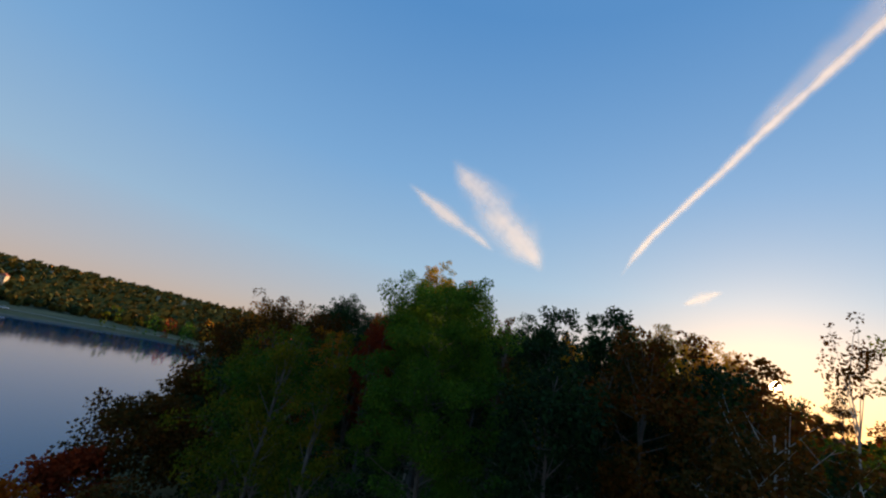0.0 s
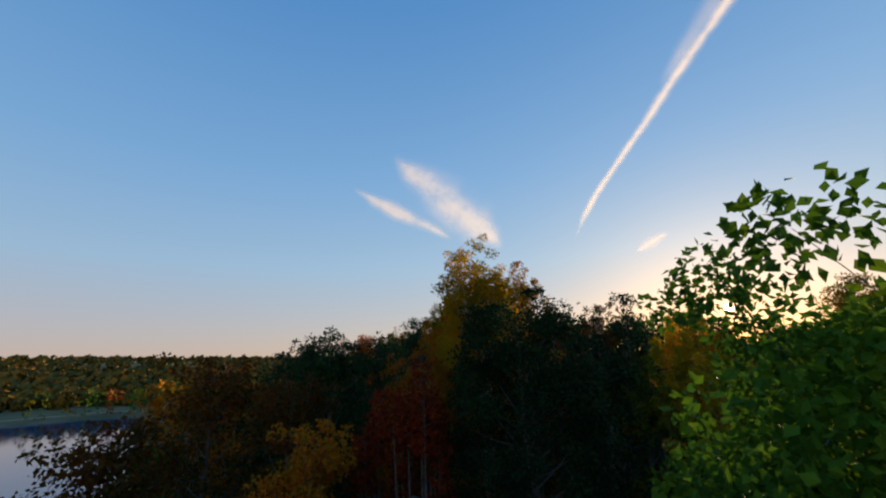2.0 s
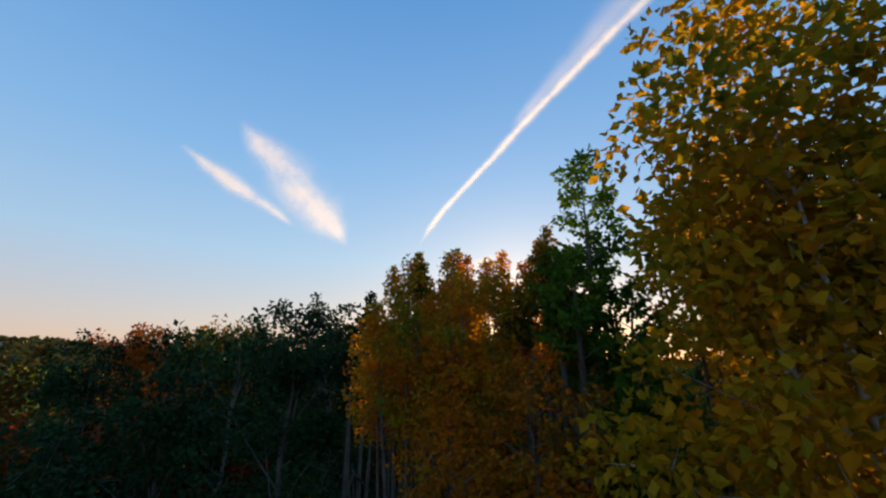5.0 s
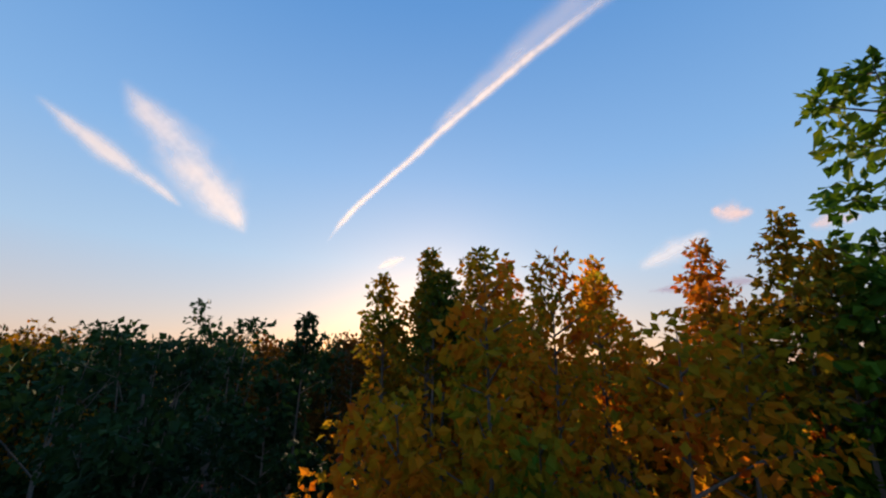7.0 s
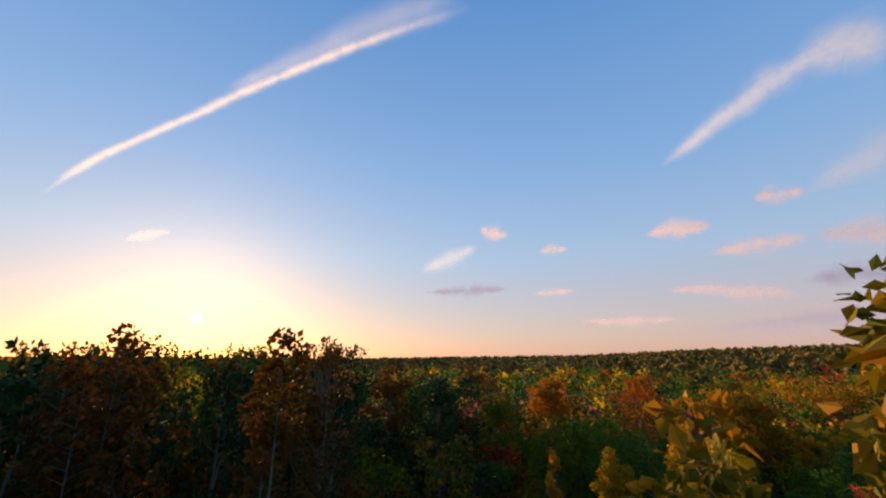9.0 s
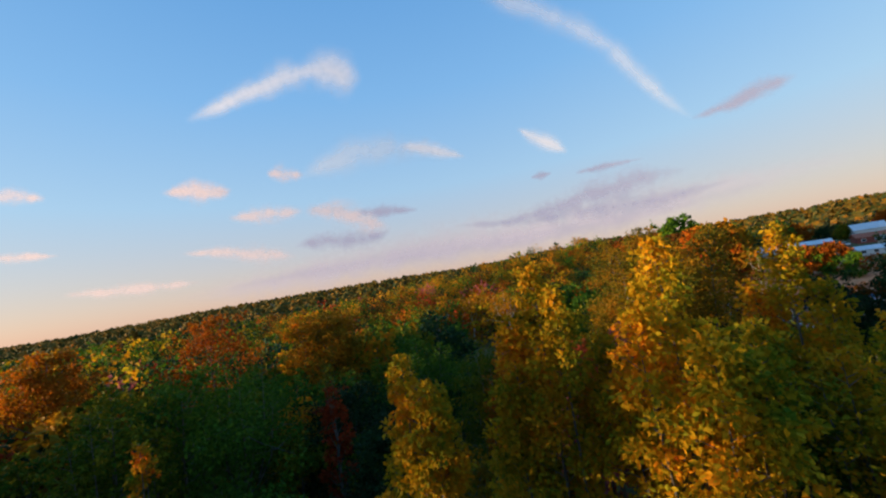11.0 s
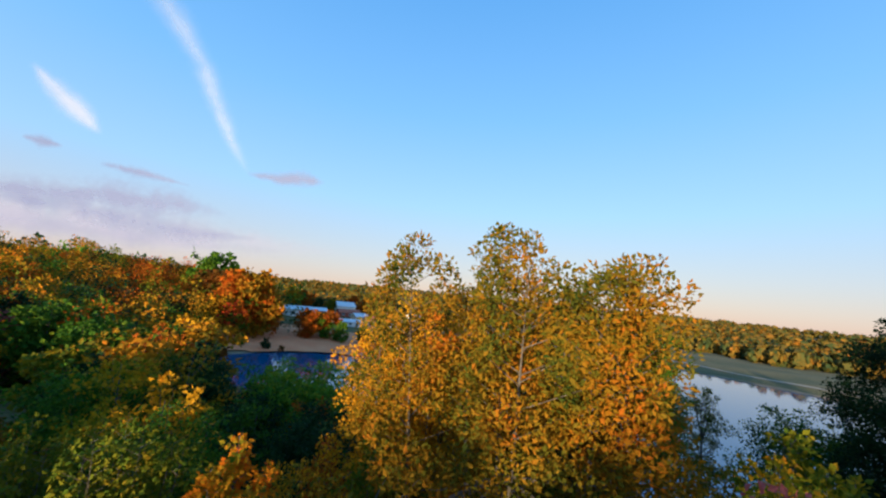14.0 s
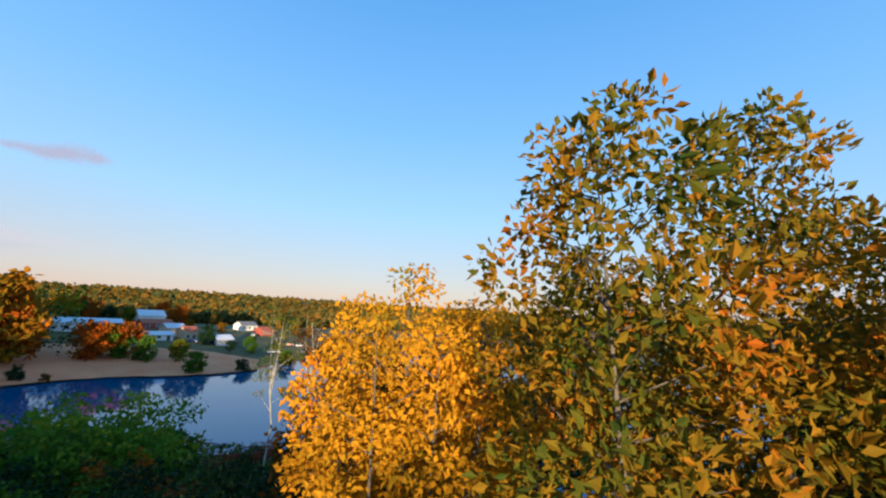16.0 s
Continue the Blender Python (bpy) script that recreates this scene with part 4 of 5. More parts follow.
HEROES = [(o.matrix_basis.translation.x, o.matrix_basis.translation.y) for o in scene.objects if o.type == "EMPTY" and o.matrix_basis.translation.length > 0]
KINDS = KIND_NAMES


def choose(weights):
    w = np.array(weights, float)
    return KINDS[rng.choice(len(KINDS), p=w / w.sum())]


def put(pool, kind, x, y, size, group):
    src = pool[kind][rng.integers(len(pool[kind]))]
    broad = min(1.0, max(0.6, size)) * rng.uniform(0.95, 1.25)
    m = pose(x, y, gz(x, y) - 0.2, 0, 0, rng.uniform(0, 360)) @ Matrix.Diagonal((broad, broad * rng.uniform(0.9, 1.1), size, 1))
    tagged(copy_thing(src, m), group=group)


# west and north lean to dark kinds, imitating woods seen against the light
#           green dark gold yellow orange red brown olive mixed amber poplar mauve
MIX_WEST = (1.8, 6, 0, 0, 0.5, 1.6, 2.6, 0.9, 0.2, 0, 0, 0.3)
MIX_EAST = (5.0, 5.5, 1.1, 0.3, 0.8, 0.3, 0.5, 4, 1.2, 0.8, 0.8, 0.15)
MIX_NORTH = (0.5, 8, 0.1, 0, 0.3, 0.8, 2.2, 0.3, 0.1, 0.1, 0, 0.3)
MIX_NORTHEAST = (2, 4, 1.0, 0.1, 1.6, 0.8, 3, 2, 1.0, 1.0, 0.2, 0.2)


def scatter(x0, x1, y0, y1, step, jitter):
    """Places on a shaken grid, with their distance from the lake."""
    a = np.array(list(product(np.arange(x0, x1, step), np.arange(y0, y1, step)))) + rng.uniform(-jitter, jitter, (len(np.arange(x0, x1, step)) * len(np.arange(y0, y1, step)), 2))
    return zip(a[:, 0], a[:, 1], lake_distance(a[:, 0], a[:, 1]))


mass_v, mass_f, mass_m, mass_n = [], [], [], 0
far_mats = [LEAF[k] for k in KINDS]
far_arrays, fine_arrays = {}, {}
for k in KINDS:
    me = next(c for c in FAR[k][0].children if c.name.startswith("crown")).data
    co = np.empty(len(me.vertices) * 3, np.float32)
    me.vertices.foreach_get("co", co)
    far_arrays[k] = co.reshape(-1, 4, 3)[:: 6].reshape(-1, 3)
    q = co.reshape(-1, 4, 3)[:: 2]
    mid = q.mean(1, keepdims=True)
    fine_arrays[k] = ((q - mid) * 0.75 + mid).reshape(-1, 3)


def mass_add(kind, x, y, size, fine=False):
    """One more tree in the joined mass of the farther woods."""
    global mass_n
    t, s = rng.uniform(0, 6.28), size * rng.uniform(0.95, 1.2)
    a = fine_arrays[kind] if fine else far_arrays[kind]
    rot = np.array([[math.cos(t), -math.sin(t), 0], [math.sin(t), math.cos(t), 0], [0, 0, 1]])
    if math.hypot(x - 10, y - 45) > 200 and not fine:
        q = a.reshape(-1, 4, 3)[::2]
        mid = q.mean(1, keepdims=True)
        a = ((q - mid) * 1.5 + mid).reshape(-1, 3)
    q = a.reshape(-1, 4, 3)
    mid = q.mean(1, keepdims=True)
    a = ((q - mid) * (1.0 if fine else 1.22) + mid).reshape(-1, 3)
    mass_v.append(a @ rot.T * s + np.array([x, y, gz(x, y) - 0.5]))
    mass_f.append(np.arange(len(a)).reshape(-1, 4) + mass_n)
    mass_m.append(np.full(len(a) // 4, KINDS.index(kind), np.int32))
    mass_n += len(a)


singles = 0
for x, y, ld in scatter(-60, 130, -60, 190, 5.2, 2.0):
    if math.hypot(x - 10, y - 45) > 120 or ld < 2.5:
        continue
    if min(math.hypot(x - a, y - c) for a, c in HEROES) < 2.9:
        continue
    fd = flight_distance(x, y)
    az8, d8 = math.degrees(math.atan2(-(x + 9), y - 58)), math.hypot(x + 9, y - 58)
    top = rng.uniform(12.5, 16.5)
    wall = -75 < az8 < 10 and 24 < d8 < 76 and rng.random() < 0.5
    if wall:
        top = 24.4 + d8 * math.tan(radians(rng.uniform(-9, -4) if az8 < -56 and d8 < 62 else rng.uniform(-2.5, -0.5) if az8 < -56 else rng.uniform(1.4, 3.0) if abs(az8 + 41.4) > 4 else 2.2))
    elif 44 < x < 100 and 30 < y < 115:
        top = rng.uniform(13, 17.5)
    az16 = math.degrees(math.atan2(-(x - 24), y - 43)) % 360
    if y < 32 and 90 < az16 < 188:
        top = min(top, 18 - 0.2 * math.hypot(x - 24, y - 45) + rng.uniform(-1, 1)) if x > -8 else rng.uniform(5, 8)
        if 110 < az16 < 168:
            top = max(3.0, top - 3.0)
    if fd < 16:
        top = min(top, rng.uniform(11, 13.5))
    if ld < 7:
        top = min(top, rng.uniform(3, 6))
    if y < 12 and abs(x + 6) < 14:
        top = min(top, rng.uniform(4, 7))
    if -28 < x < 9 and 18 < y < 44:
        top = min(top, rng.uniform(8, 10.5))
    azb, db = math.degrees(math.atan2(-(x - 18.4), y - 63.6)), math.hypot(x - 18.4, y - 63.6)
    if -159 < azb < -141 and 25 < db < 95:                # the open strip before the half-bare trees
        top = min(top, 21.5 - 0.215 * db)
        if top < gz(x, y) + 2.0:
            continue
    h = max(2.5, top - gz(x, y))
    d = math.hypot(x - 12, y - 50)
    near = d < 46 or wall
    kind = choose(MIX_NORTH if x < 9 and y > 60 or x < -10 and y > 44 else MIX_WEST if x < 14 and y < 75 else MIX_NORTHEAST if y > 57 else MIX_EAST)
    # bright kinds turned dark, so that the treeline looks backlit
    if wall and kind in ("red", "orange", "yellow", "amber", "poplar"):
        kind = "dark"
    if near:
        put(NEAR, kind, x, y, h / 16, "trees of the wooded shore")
    elif singles < 150 and (y < 75 or top > 20):
        put(FAR, kind, x, y, h / 14, "trees of the wooded shore")
        singles += 1
    else:
        mass_add(kind, x, y, h / 14)

for x, y, ld in scatter(-420, 460, -420, 520, 13.0, 5.0):
    d = math.hypot(x - 10, y - 45)
    if d < 118 or d > 340 or ld < 6:
        continue
    az = math.degrees(math.atan2(-(x - 27), y - 43))
    if 47 < az < 177.5 or (40 < az < 60 and y < 180):      # the open shores
        continue
    mass_add(choose(MIX_EAST), x, y, rng.uniform(0.75, 1.15))
MIX_SOUTH = (2.0, 2.2, 3.5, 0.6, 3.5, 0.5, 1.6, 2, 2.0, 1.5, 0.5, 0.1)
for x, y, ld in scatter(30, 190, -190, 10, 7.5, 3.0):
    d, az = math.hypot(x - 24, y - 43), math.degrees(math.atan2(-(x - 24), y - 43)) % 360
    if ld > 7 and d > 75 and az > 182:
        mass_add(choose(MIX_SOUTH), x, y, rng.uniform(0.75, 1.1), True)
mass = mesh_object("woodland", np.concatenate(mass_v), np.concatenate(mass_f), far_mats)
mass.data.polygons.foreach_set("material_index", np.concatenate(mass_m))
tagged(mass, "dense autumn woodland beyond the shore", "woods", kind="stuff")
for pool in (NEAR, FAR):
    for srcs in pool.values():
        for o in srcs:
            for c in list(o.children):
                bpy.data.objects.remove(c)
            bpy.data.objects.remove(o)

# far woods over the ridges
def sprays(count, size):
    """A crown of leaf sprays round a centre: corners of quads within a unit ball."""
    d = rng.normal(size=(count, 3))
    d /= np.linalg.norm(d, axis=1)[:, None]
    p = d * rng.uniform(0.55, 1.0, (count, 1)) * np.array([0.8, 0.8, 1.0])
    a = np.cross(d + 0.7 * rng.normal(size=(count, 3)), rng.normal(size=(count, 3)))
    a *= size / np.linalg.norm(a, axis=1)[:, None]
    b = np.cross(a, d)
    b *= size * 0.8 / (np.linalg.norm(b, axis=1)[:, None] + 1e-9)
    return np.stack([p - a, p - b, p + a, p + b], 1).reshape(-1, 3)


CROWNS = [[sprays(46, 0.42) for _ in range(5)], [sprays(9, 0.85) for _ in range(5)]]
vs, fs, count = [], [], 0
wr, wa = 300 * 8.0 ** rng.random(26000), rng.uniform(0, 2 * math.pi, 26000)
wx, wy = wr * np.sin(wa), 40 + wr * np.cos(wa)
for x, y, r, ld, z in zip(wx, wy, wr, lake_distance(wx, wy), ground_z(wx, wy)):
    az = math.degrees(math.atan2(-x, y - 40))
    clear = float(np.interp(az, [-180, -172, -165, 20, 45, 60, 95, 112, 140, 155, 180], [60, 40, 30, 20, 70, 60, 45, 50, 190, 170, 120]))
    if ld < clear:
        continue
    v = CROWNS[int(r > 480)][rng.integers(5)]
    s = rng.uniform(3.0, 5.2) * (1 + r / 3500)
    v = v * np.array([s, s, s * rng.uniform(0.9, 1.5)]) + np.array([x, y, z + s * 0.9])
    vs.append(v)
    fs.append(np.arange(len(v)).reshape(-1, 4) + count)
    count += len(v)
tagged(mesh_object("far_woods", np.concatenate(vs), np.concatenate(fs), FAR_WOOD), "autumn woods covering the distant ridges", "woods", kind="stuff")


# ---- the far shores ----
def box(bm, x0, x1, y0, y1, z0, z1):
    v = [bm.verts.new(p) for p in product((x0, x1), (y0, y1), (z0, z1))]
    for q in ((0, 1, 3, 2), (4, 6, 7, 5), (0, 4, 5, 1), (2, 3, 7, 6), (0, 2, 6, 4), (1, 5, 7, 3)):
        bm.faces.new([v[i] for i in q])


def part(name, bm, mat, parent, label=""):
    me = bpy.data.meshes.new(name)
    bmesh.ops.recalc_face_normals(bm, faces=bm.faces[:])
    bm.to_mesh(me)
    bm.free()
    me.materials.append(mat)
    ob = new(name, me)
    ob.parent = parent
    if label:
        tagged(ob, label)
    return ob


WHITE_WALL = mottled("white_siding", (0.62, 0.62, 0.60), (0.80, 0.80, 0.78), 0.8, 0.7)
TAN_WALL = mottled("tan_siding", (0.46, 0.34, 0.22), (0.60, 0.47, 0.32), 0.8, 0.8)
RED_WALL = mottled("red_siding", (0.22, 0.05, 0.035), (0.34, 0.08, 0.05), 0.8, 0.8)
BLUE_WALL = mottled("blue_siding", (0.05, 0.09, 0.20), (0.09, 0.15, 0.30), 0.8, 0.7)
PALE_ROOF = mottled("pale_metal_roof", (0.52, 0.54, 0.57), (0.68, 0.70, 0.73), 0.6, 0.4)
GREY_ROOF = mottled("grey_shingle_roof", (0.12, 0.12, 0.13), (0.24, 0.23, 0.23), 1.2, 0.9)
RED_ROOF = mottled("rusty_red_roof", (0.30, 0.07, 0.03), (0.46, 0.13, 0.06), 1.0, 0.7)
TRIM = mottled("white_trim", (0.7, 0.7, 0.68), (0.8, 0.8, 0.78), 3.0, 0.6)
PANE = material("window_glass", 0.08)[0]
PANE.node_tree.nodes["Principled BSDF"].inputs["Base Color"].default_value = (0.03, 0.04, 0.05, 1)
DARK_DOOR = mottled("dark_door", (0.05, 0.045, 0.04), (0.10, 0.09, 0.08), 2.0, 0.6)


def building(name, x, y, long, deep, high, rise, heading, wall, roof, label, windows=4, doors=1, eave=0.4):
    """A gabled building: its length runs along its own x axis."""
    base = tagged(new(name), label, "building")
    z = min(gz(x + dx, y + dy) for dx, dy in ((0, 0), (long / 3, 0), (-long / 3, 0), (0, long / 3), (0, -long / 3)))
    base.matrix_basis = pose(x, y, z - 0.2, 0, 0, heading)
    a, c = long / 2, deep / 2
    bm = bmesh.new()
    pts = [(-c, 0), (c, 0), (c, high), (0, high + rise), (-c, high)]
    ends = [[bm.verts.new((s * a, p, q)) for p, q in pts] for s in (-1, 1)]
    bm.faces.new(ends[0])
    bm.faces.new(ends[1][::-1])
    for i in range(5):
        j = (i + 1) % 5
        if i not in (2, 3):
            bm.faces.new((ends[0][i], ends[1][i], ends[1][j], ends[0][j]))
    part("wall", bm, wall, base)
    bm = bmesh.new()
    for s in (-1, 1):
        slope = rise / c
        low_z = high - slope * eave
        q = [(0, high + rise + 0.02), (s * (c + eave), low_z + 0.02), (s * (c + eave), low_z + 0.2), (0, high + rise + 0.2)]
        e0 = [bm.verts.new((-a - eave, p, r)) for p, r in q]
        e1 = [bm.verts.new((a + eave, p, r)) for p, r in q]
        bm.faces.new(e0)
        bm.faces.new(e1[::-1])
        for i in range(4):
            bm.faces.new((e0[i], e0[(i + 1) % 4], e1[(i + 1) % 4], e1[i]))
    part("roof", bm, roof, base)
    for s in (-1, 1):
        for i in range(windows):
            u = -a + long * (i + 0.5) / windows
            if i < doors and s == 1:
                bm = bmesh.new()
                box(bm, u - 0.6, u + 0.6, c + 0.0, c + 0.06, 0.1, 2.2)
                part("door", bm, DARK_DOOR, base)
                continue
            bm = bmesh.new()
            y0, y1 = sorted((s * (c + 0.005), s * (c + 0.09)))
            for p in ((u - 0.75, u - 0.62, 1.0, 2.3), (u + 0.62, u + 0.75, 1.0, 2.3), (u - 0.62, u + 0.62, 1.0, 1.12), (u - 0.62, u + 0.62, 2.18, 2.3)):
                box(bm, p[0], p[1], y0, y1, p[2], p[3])
            win = part("window", bm, TRIM, base)
            bm = bmesh.new()
            y0, y1 = sorted((s * (c + 0.005), s * (c + 0.03)))
            box(bm, u - 0.62, u + 0.62, y0, y1, 1.12, 2.18)
            part("pane", bm, PANE, win)
    return base


building("long_shed", 22, -162, 18, 10, 3.4, 1.7, 2, WHITE_WALL, PALE_ROOF, "long white shed with a pale metal roof above the dirt bank", 5)
building("red_shed", 8, -168, 12, 8, 2.8, 1.4, 6, RED_WALL, PALE_ROOF, "low red shed with a pale roof beside the white shed", 3)
building("white_house", -12, -200, 11, 9, 4.6, 2.6, 10, WHITE_WALL, PALE_ROOF, "white house with a steep pale roof among trees", 4)
building("white_house", -8, -150, 10, 6, 2.4, 1.2, 8, WHITE_WALL, PALE_ROOF, "low white building with a pale roof above the bank", 3)
building("red_shed", -11, -176, 12, 7, 2.8, 1.6, 12, RED_WALL, RED_ROOF, "dark red shed behind the white buildings", 3)
building("tan_house", -15, -161, 7, 7, 3.8, 1.6, 14, TAN_WALL, PALE_ROOF, "tan house with a light roof above the bank", 2)
building("tan_house", -20, -156, 5, 6, 4, 1.6, 14, TAN_WALL, RED_ROOF, "tan house with a rusty roof above the bank", 2)
building("blue_cabin", -31, -147, 7, 6, 2.8, 1.6, 18, BLUE_WALL, PALE_ROOF, "blue cabin with a pale roof near the shore", 3)
building("red_barn", -61, -179, 8, 7, 2.6, 2, 20, RED_WALL, RED_ROOF, "low red barn with a rusty roof across the meadow", 3)
building("white_house", -56, -194, 10, 7, 3, 1.9, 20, WHITE_WALL, GREY_ROOF, "white house with a grey shingle roof", 3)
building("farmhouse", 21, -302, 7, 7, 3, 2, 60, WHITE_WALL, GREY_ROOF, "white farmhouse alone on the green field", 3)
building("woodland_house", 111, -33, 10, 8, 3.4, 2.2, 30, WHITE_WALL, PALE_ROOF, "white house with a pale roof hidden in the woods", 3)
building("boat_house", -289, 254, 18, 8, 3.6, 1.8, 135, BLUE_WALL, GREY_ROOF, "dark blue boat house on the far bank", 5)
building("shore_house", -160, 300, 10, 7, 3.0, 1.8, 110, WHITE_WALL, GREY_ROOF, "white shore house beside the trees", 3)


def tower(x, y, label):
    base = tagged(new("water_tower"), label, "tower")
    base.matrix_basis = pose(x, y, gz(x, y) - 0.3, 0, 0, 20)
    for k, (w, z0, z1) in enumerate(((3.6, 0, 5), (3.3, 5, 10), (3.0, 10, 15))):
        bm = bmesh.new()
        box(bm, -w, w, -w, w, z0, z1 - 0.3)
        box(bm, -w - 0.25, w + 0.25, -w - 0.25, w + 0.25, z1 - 0.3, z1)
        storey = part("storey", bm, TAN_WALL, base)
        for s, u in product((-1, 1), (-1.5, 1.5)):
            bm = bmesh.new()
            y0, y1 = sorted((s * w, s * (w + 0.08)))
            box(bm, u - 0.6, u + 0.6, y0, y1, z0 + 1.6, z0 + 3.4)
            part("window", bm, PANE, storey)
    bm = bmesh.new()
    bmesh.ops.create_cone(bm, cap_ends=True, segments=4, radius1=4.9, radius2=0.2, depth=3, matrix=pose(0, 0, 16.5, 0, 0, 45))
    part("roof", bm, RED_ROOF, base)


tower(-430, 396, "tall tan tower with stacked storeys and a pointed roof")

PAINT = [mottled("car_paint_" + n, c, tuple(min(1, v * 1.15) for v in c), 2.0, 0.3) for n, c in
         (("white", (0.7, 0.7, 0.7)), ("silver", (0.45, 0.46, 0.48)), ("blue", (0.05, 0.10, 0.28)), ("red", (0.35, 0.04, 0.03)), ("black", (0.03, 0.03, 0.035)))]
TYRE = mottled("tyre_rubber", (0.015, 0.015, 0.015), (0.03, 0.03, 0.03), 5.0, 0.9)
CAR_LABEL = ["white car parked near the far shore", "silver car parked near the far shore", "dark blue car parked near the far shore",
             "red car parked near the far shore", "black car parked near the far shore"]


def car(x, y, heading, tone):
    base = tagged(new("car"), CAR_LABEL[tone], "car", "parked cars")
    base.matrix_basis = pose(x, y, gz(x, y), 0, 0, heading)
    bm = bmesh.new()
    box(bm, -2.2, 2.2, -0.88, 0.88, 0.32, 0.9)
    bmesh.ops.bevel(bm, geom=bm.edges[:], offset=0.12, segments=2, affect="EDGES")
    part("body", bm, PAINT[tone], base)
    bm = bmesh.new()
    v = [bm.verts.new(p) for p in ((-1.5, -0.8, 0.9), (1.2, -0.8, 0.9), (1.2, 0.8, 0.9), (-1.5, 0.8, 0.9), (-1.1, -0.66, 1.42), (0.5, -0.66, 1.42), (0.5, 0.66, 1.42), (-1.1, 0.66, 1.42))]
    for q in ((4, 5, 6, 7), (0, 1, 5, 4), (1, 2, 6, 5), (2, 3, 7, 6), (3, 0, 4, 7)):
        bm.faces.new([v[i] for i in q])
    part("cabin", bm, PANE, base, "dark glazed cabin")
    bm = bmesh.new()
    box(bm, -1.08, 0.48, -0.64, 0.64, 1.42, 1.47)
    part("roof", bm, PAINT[tone], base)
    for sx, sy in product((-1.35, 1.35), (-0.8, 0.8)):
        bm = bmesh.new()
        bmesh.ops.create_cone(bm, cap_ends=True, segments=14, radius1=0.33, radius2=0.33, depth=0.22, matrix=pose(sx, sy, 0.33, 90, 0, 0))
        part("wheel", bm, TYRE, base)


for i, (x, y) in enumerate([(-48, -133), (-52, -133), (-56, -118), (-56, -115), (-64, -153), (-69, -151), (-62, -165), (-53, -173), (-2, -170), (-20, -148), (-36, -148), (26, -153), (-61, -122), (-74, -133), (-134, -54)]):
    car(x, y, 37 * i % 180, (0, 0, 1, 0, 3, 0, 2, 1, 0, 2, 4, 2, 0, 1, 0)[i])
for i in range(13):
    s = i / 12
    car(-292 + 18 * s, 196 + 66 * s, 20 + 13 * i % 50, (0, 1, 0, 2, 0, 4, 1, 0, 3, 0, 1, 0, 0)[i])


def gazebo(x, y):
    base = tagged(new("gazebo"), "white open gazebo with a pointed roof on the bank", "gazebo")
    base.matrix_basis = pose(x, y, gz(x, y) - 0.05)
    bm = bmesh.new()
    bmesh.ops.create_cone(bm, cap_ends=True, segments=6, radius1=2.3, radius2=2.3, depth=0.25, matrix=pose(0, 0, 0.12))
    part("floor", bm, TRIM, base)
    for k in range(6):
        a = math.pi * k / 3
        bm = bmesh.new()
        box(bm, math.cos(a) * 2 - 0.09, math.cos(a) * 2 + 0.09, math.sin(a) * 2 - 0.09, math.sin(a) * 2 + 0.09, 0.24, 2.5)
        part("post", bm, TRIM, base)
    bm = bmesh.new()
    bmesh.ops.create_cone(bm, cap_ends=True, segments=6, radius1=2.7, radius2=0.1, depth=1.6, matrix=pose(0, 0, 3.3))
    part("roof", bm, TRIM, base)


gazebo(-126, -65)


def pier(x, y, heading):
    base = tagged(new("pier"), "wooden boat pier on posts at the far shore", "pier")
    base.matrix_basis = pose(x, y, 0, 0, 0, heading)
    wood = TAN_WALL
    for k in range(12):
        bm = bmesh.new()
        box(bm, k * 0.75, k * 0.75 + 0.7, -1.2, 1.2, 0.55, 0.65)
        part("plank", bm, wood, base)
    for k, s in product(range(4), (-1, 1)):
        bm = bmesh.new()
        box(bm, k * 2.8, k * 2.8 + 0.2, s * 1.1 - 0.1, s * 1.1 + 0.1, -1.0, 0.55)
        part("post", bm, wood, base)


pier(-150, 272, -100)

DIRT = mottled("red_dirt", (0.66, 0.19, 0.07), (0.80, 0.32, 0.14), 0.12, 0.95, 0.3, 1.5)
GRAVEL = mottled("pale_gravel", (0.24, 0.20, 0.14), (0.34, 0.28, 0.20), 0.3, 0.95, 0.3, 4.0)
BANK = mottled("muddy_bank", (0.13, 0.10, 0.06), (0.26, 0.19, 0.11), 0.2, 0.95, 0.3, 2.0)


def strip(name, rows, mat, label, category, lift):
    """A sheet laid on the ground between two edges: rows of (x0, y0, x1, y1)."""
    verts, faces = [], []
    fine = []
    for r0, r1 in zip(rows[:-1], rows[1:]):
        for s in np.linspace(0, 1, 12, endpoint=False):
            fine.append([p * (1 - s) + q * s for p, q in zip(r0, r1)])
    fine.append(list(rows[-1]))
    n = 7
    for i, (x0, y0, x1, y1) in enumerate(fine):
        for k in range(n):
            s = k / (n - 1)
            edge = 0.6 * math.sin(i * 0.9) * (s - 0.5)
            verts.append((x0 + (x1 - x0) * s + edge, y0 + (y1 - y0) * s + edge))
    v = np.array(verts)
    z = np.maximum(ground_z(v[:, 0], v[:, 1]), -0.1) + lift
    for i, k in product(range(len(fine) - 1), range(n - 1)):
        a = i * n + k
        faces.append((a, a + 1, a + n + 1, a + n))
    ob = mesh_object(name, np.column_stack([v, z]), faces, mat, smooth=True)
    return tagged(ob, label, category, kind="structure")


strip("dirt_bank", [(42, -120, 38, -89), (31, -134, 29, -92), (19, -138, 20, -96), (4, -137, 8, -97), (-11, -131, -4, -93), (-25, -124, -16, -93), (-36, -116, -29, -97)],
      DIRT, "bare red dirt slope above the water", "bank", 0.55)
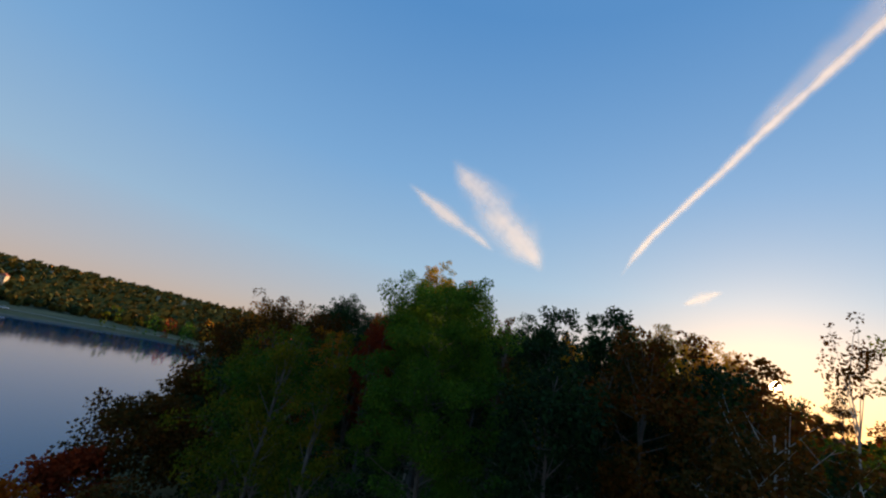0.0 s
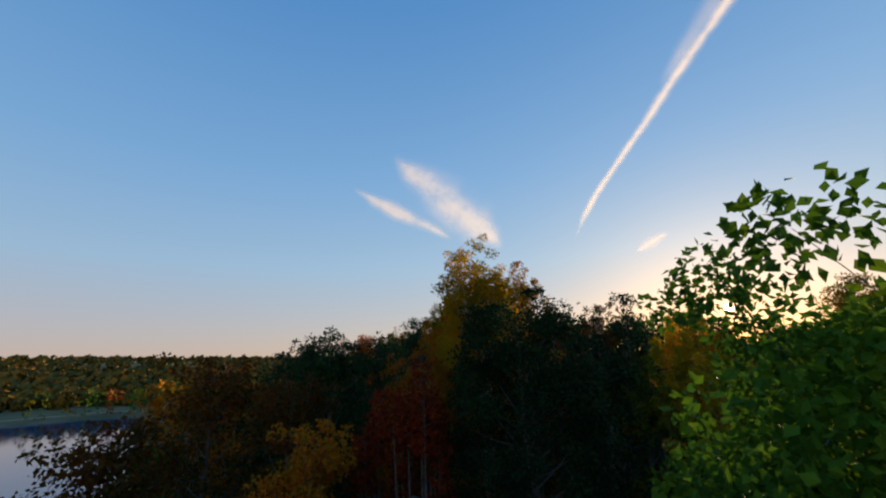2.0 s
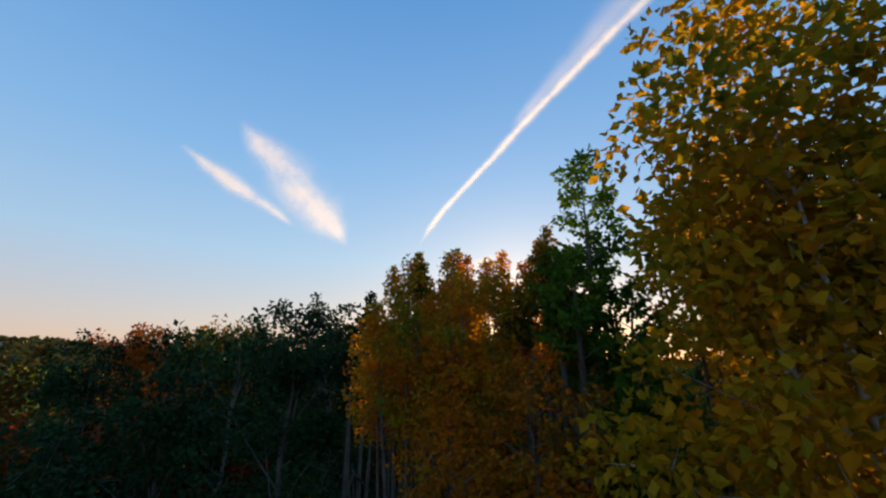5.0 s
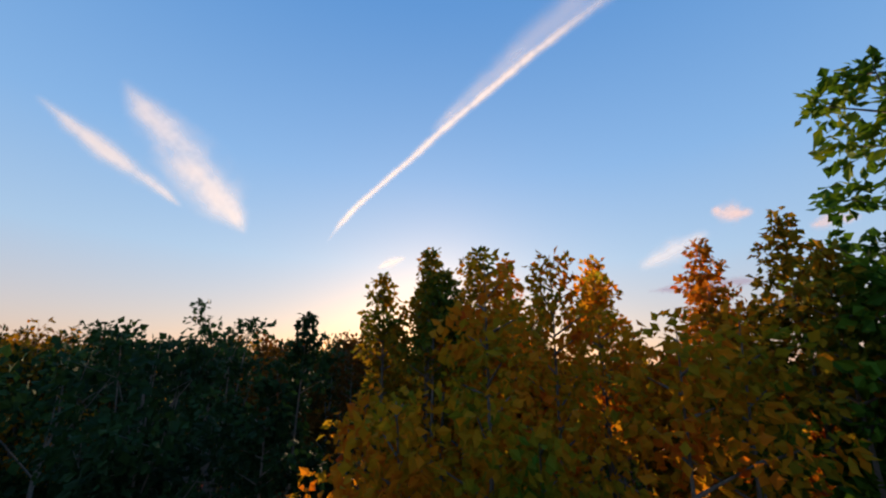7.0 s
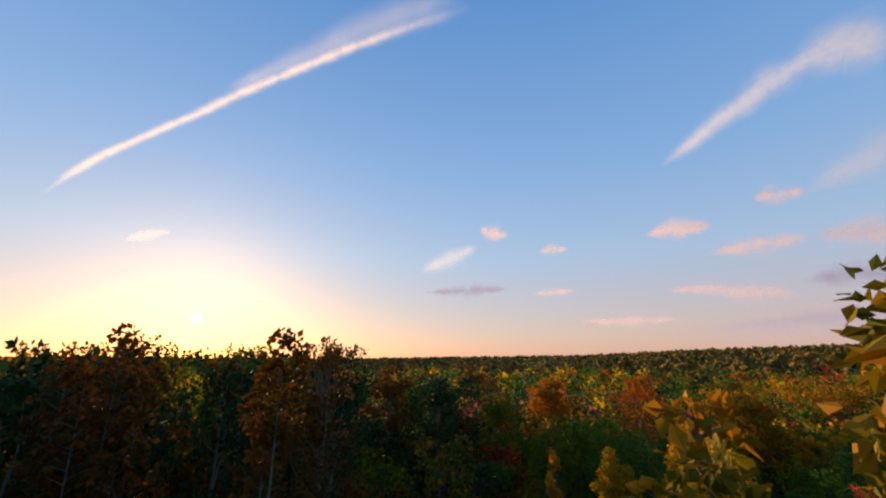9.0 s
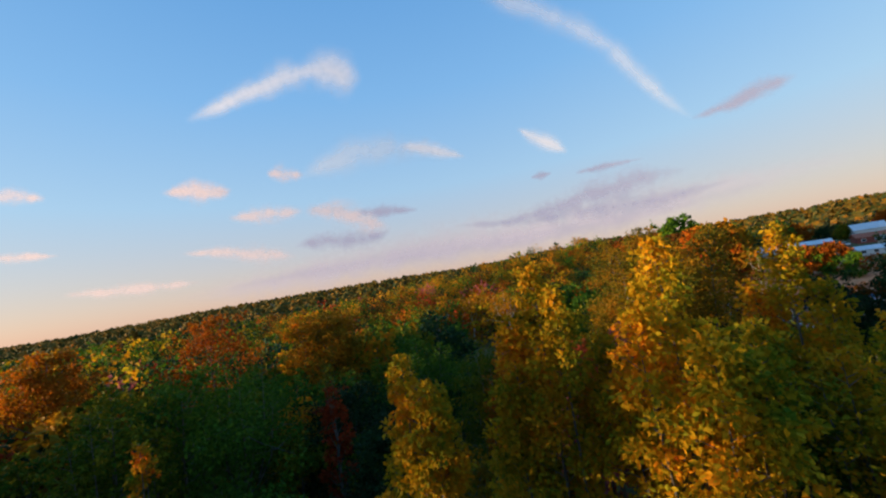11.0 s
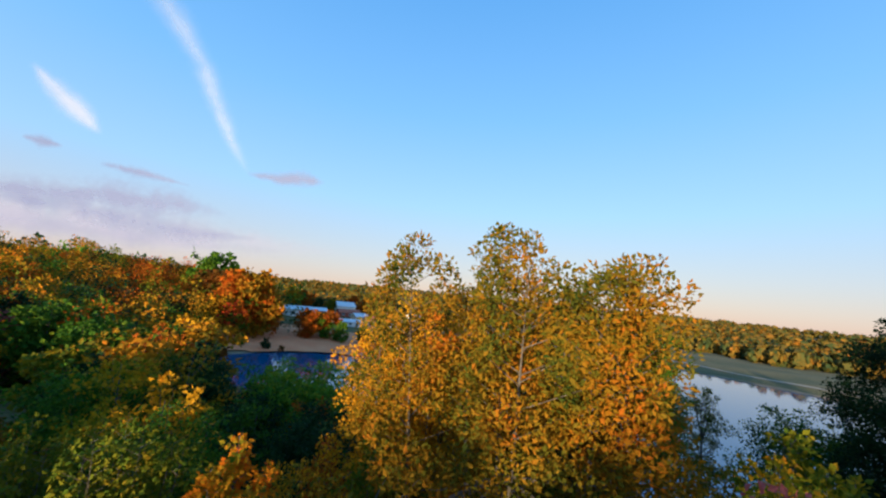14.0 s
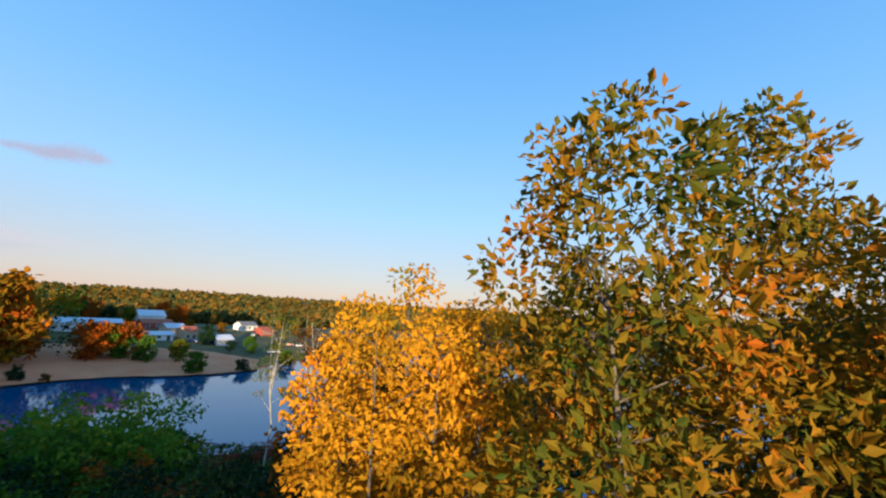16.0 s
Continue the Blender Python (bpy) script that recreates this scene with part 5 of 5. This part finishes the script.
WEST = [(-60, -135), (-86, -147), (-122, -154), (-164, -148), (-186, -104), (-186, -18), (-204, 64), (-254, 136), (-290, 192), (-276, 258), (-206, 306), (-140, 290)]


def ribbon(name, pts, near, far, mat, label, category, lift):
    rows = []
    for i, (x, y) in enumerate(pts):
        a, c = pts[max(i - 1, 0)], pts[min(i + 1, len(pts) - 1)]
        d = Vector((c[0] - a[0], c[1] - a[1])).normalized()
        rows.append((x - d.y * near, y + d.x * near, x - d.y * far, y + d.x * far))
    return strip(name, rows, mat, label, category, lift)


ribbon("path", WEST, -1.6, 1.6, GRAVEL, "pale gravel track along the grassy dam", "path", 0.14)
wander = [(p.x, p.y) for p in SHORELINE[44:104:2]]
ribbon("shore_bank", wander, -2.6, 1.2, BANK, "muddy brown bank at the water's edge", "bank", 0.08)

# trees and shrubs of the far shore
for i, (x, y, h, k) in enumerate([(13, -121, 12.0, "orange"), (10, -124, 10.7, "gold"), (7, -123, 10.3, "green"), (4, -125, 11.5, "orange"), (-0, -116, 8.2, "green"), (-9, -113, 7.5, "olive"), (-10, -98, 7.6, "green"), (-25, -146, 7.7, "dark"), (-17, -178, 4.1, "gold"), (-25, -177, 5.0, "gold"), (-38, -173, 5.6, "gold"), (-38, -132, 6.8, "green"), (-44, -110, 6.6, "green"), (-30, -132, 4.3, "dark"), (-24, -98, 5.5, "dark"), (-20, -95, 2.5, "dark"), (35, -97, 4.4, "green"), (27, -96, 4.0, "dark"), (22, -96, 2.6, "brown"), (44, -90, 3.9, "dark"), (39, -115, 22.5, "orange"), (34, -113, 24.3, "gold"), (31, -114, 18.1, "orange"), (45, -121, 19.9, "brown"), (50, -124, 19.3, "brown"), (31, -153, 15.3, "gold"), (52, -139, 24.1, "green"), (18, -207, 11.4, "gold"), (12, -207, 11.4, "orange"), (3, -206, 7.2, "dark"), (-4, -200, 7.7, "olive"), (-20, -218, 12.4, "orange"), (-29, -222, 10.6, "orange"), (-65, -111, 3.7, "dark"), (-76, -197, 4.1, "gold"), (-81, -184, 5.9, "gold"), (-92, -189, 5.8, "gold"), (-72, -105, 4.0, "dark"), (-77, -102, 4.0, "dark")]):
    t = tree(900 + i, h, h * 0.36, k, 1500, 0.085 * h, LABEL[k].split(" on the")[0].split(" among")[0] + " on the far shore", low=0.1, clumps=34, tops=1, clump=0.38, twigs=1)
    plant(t, x, y, 40 * i)
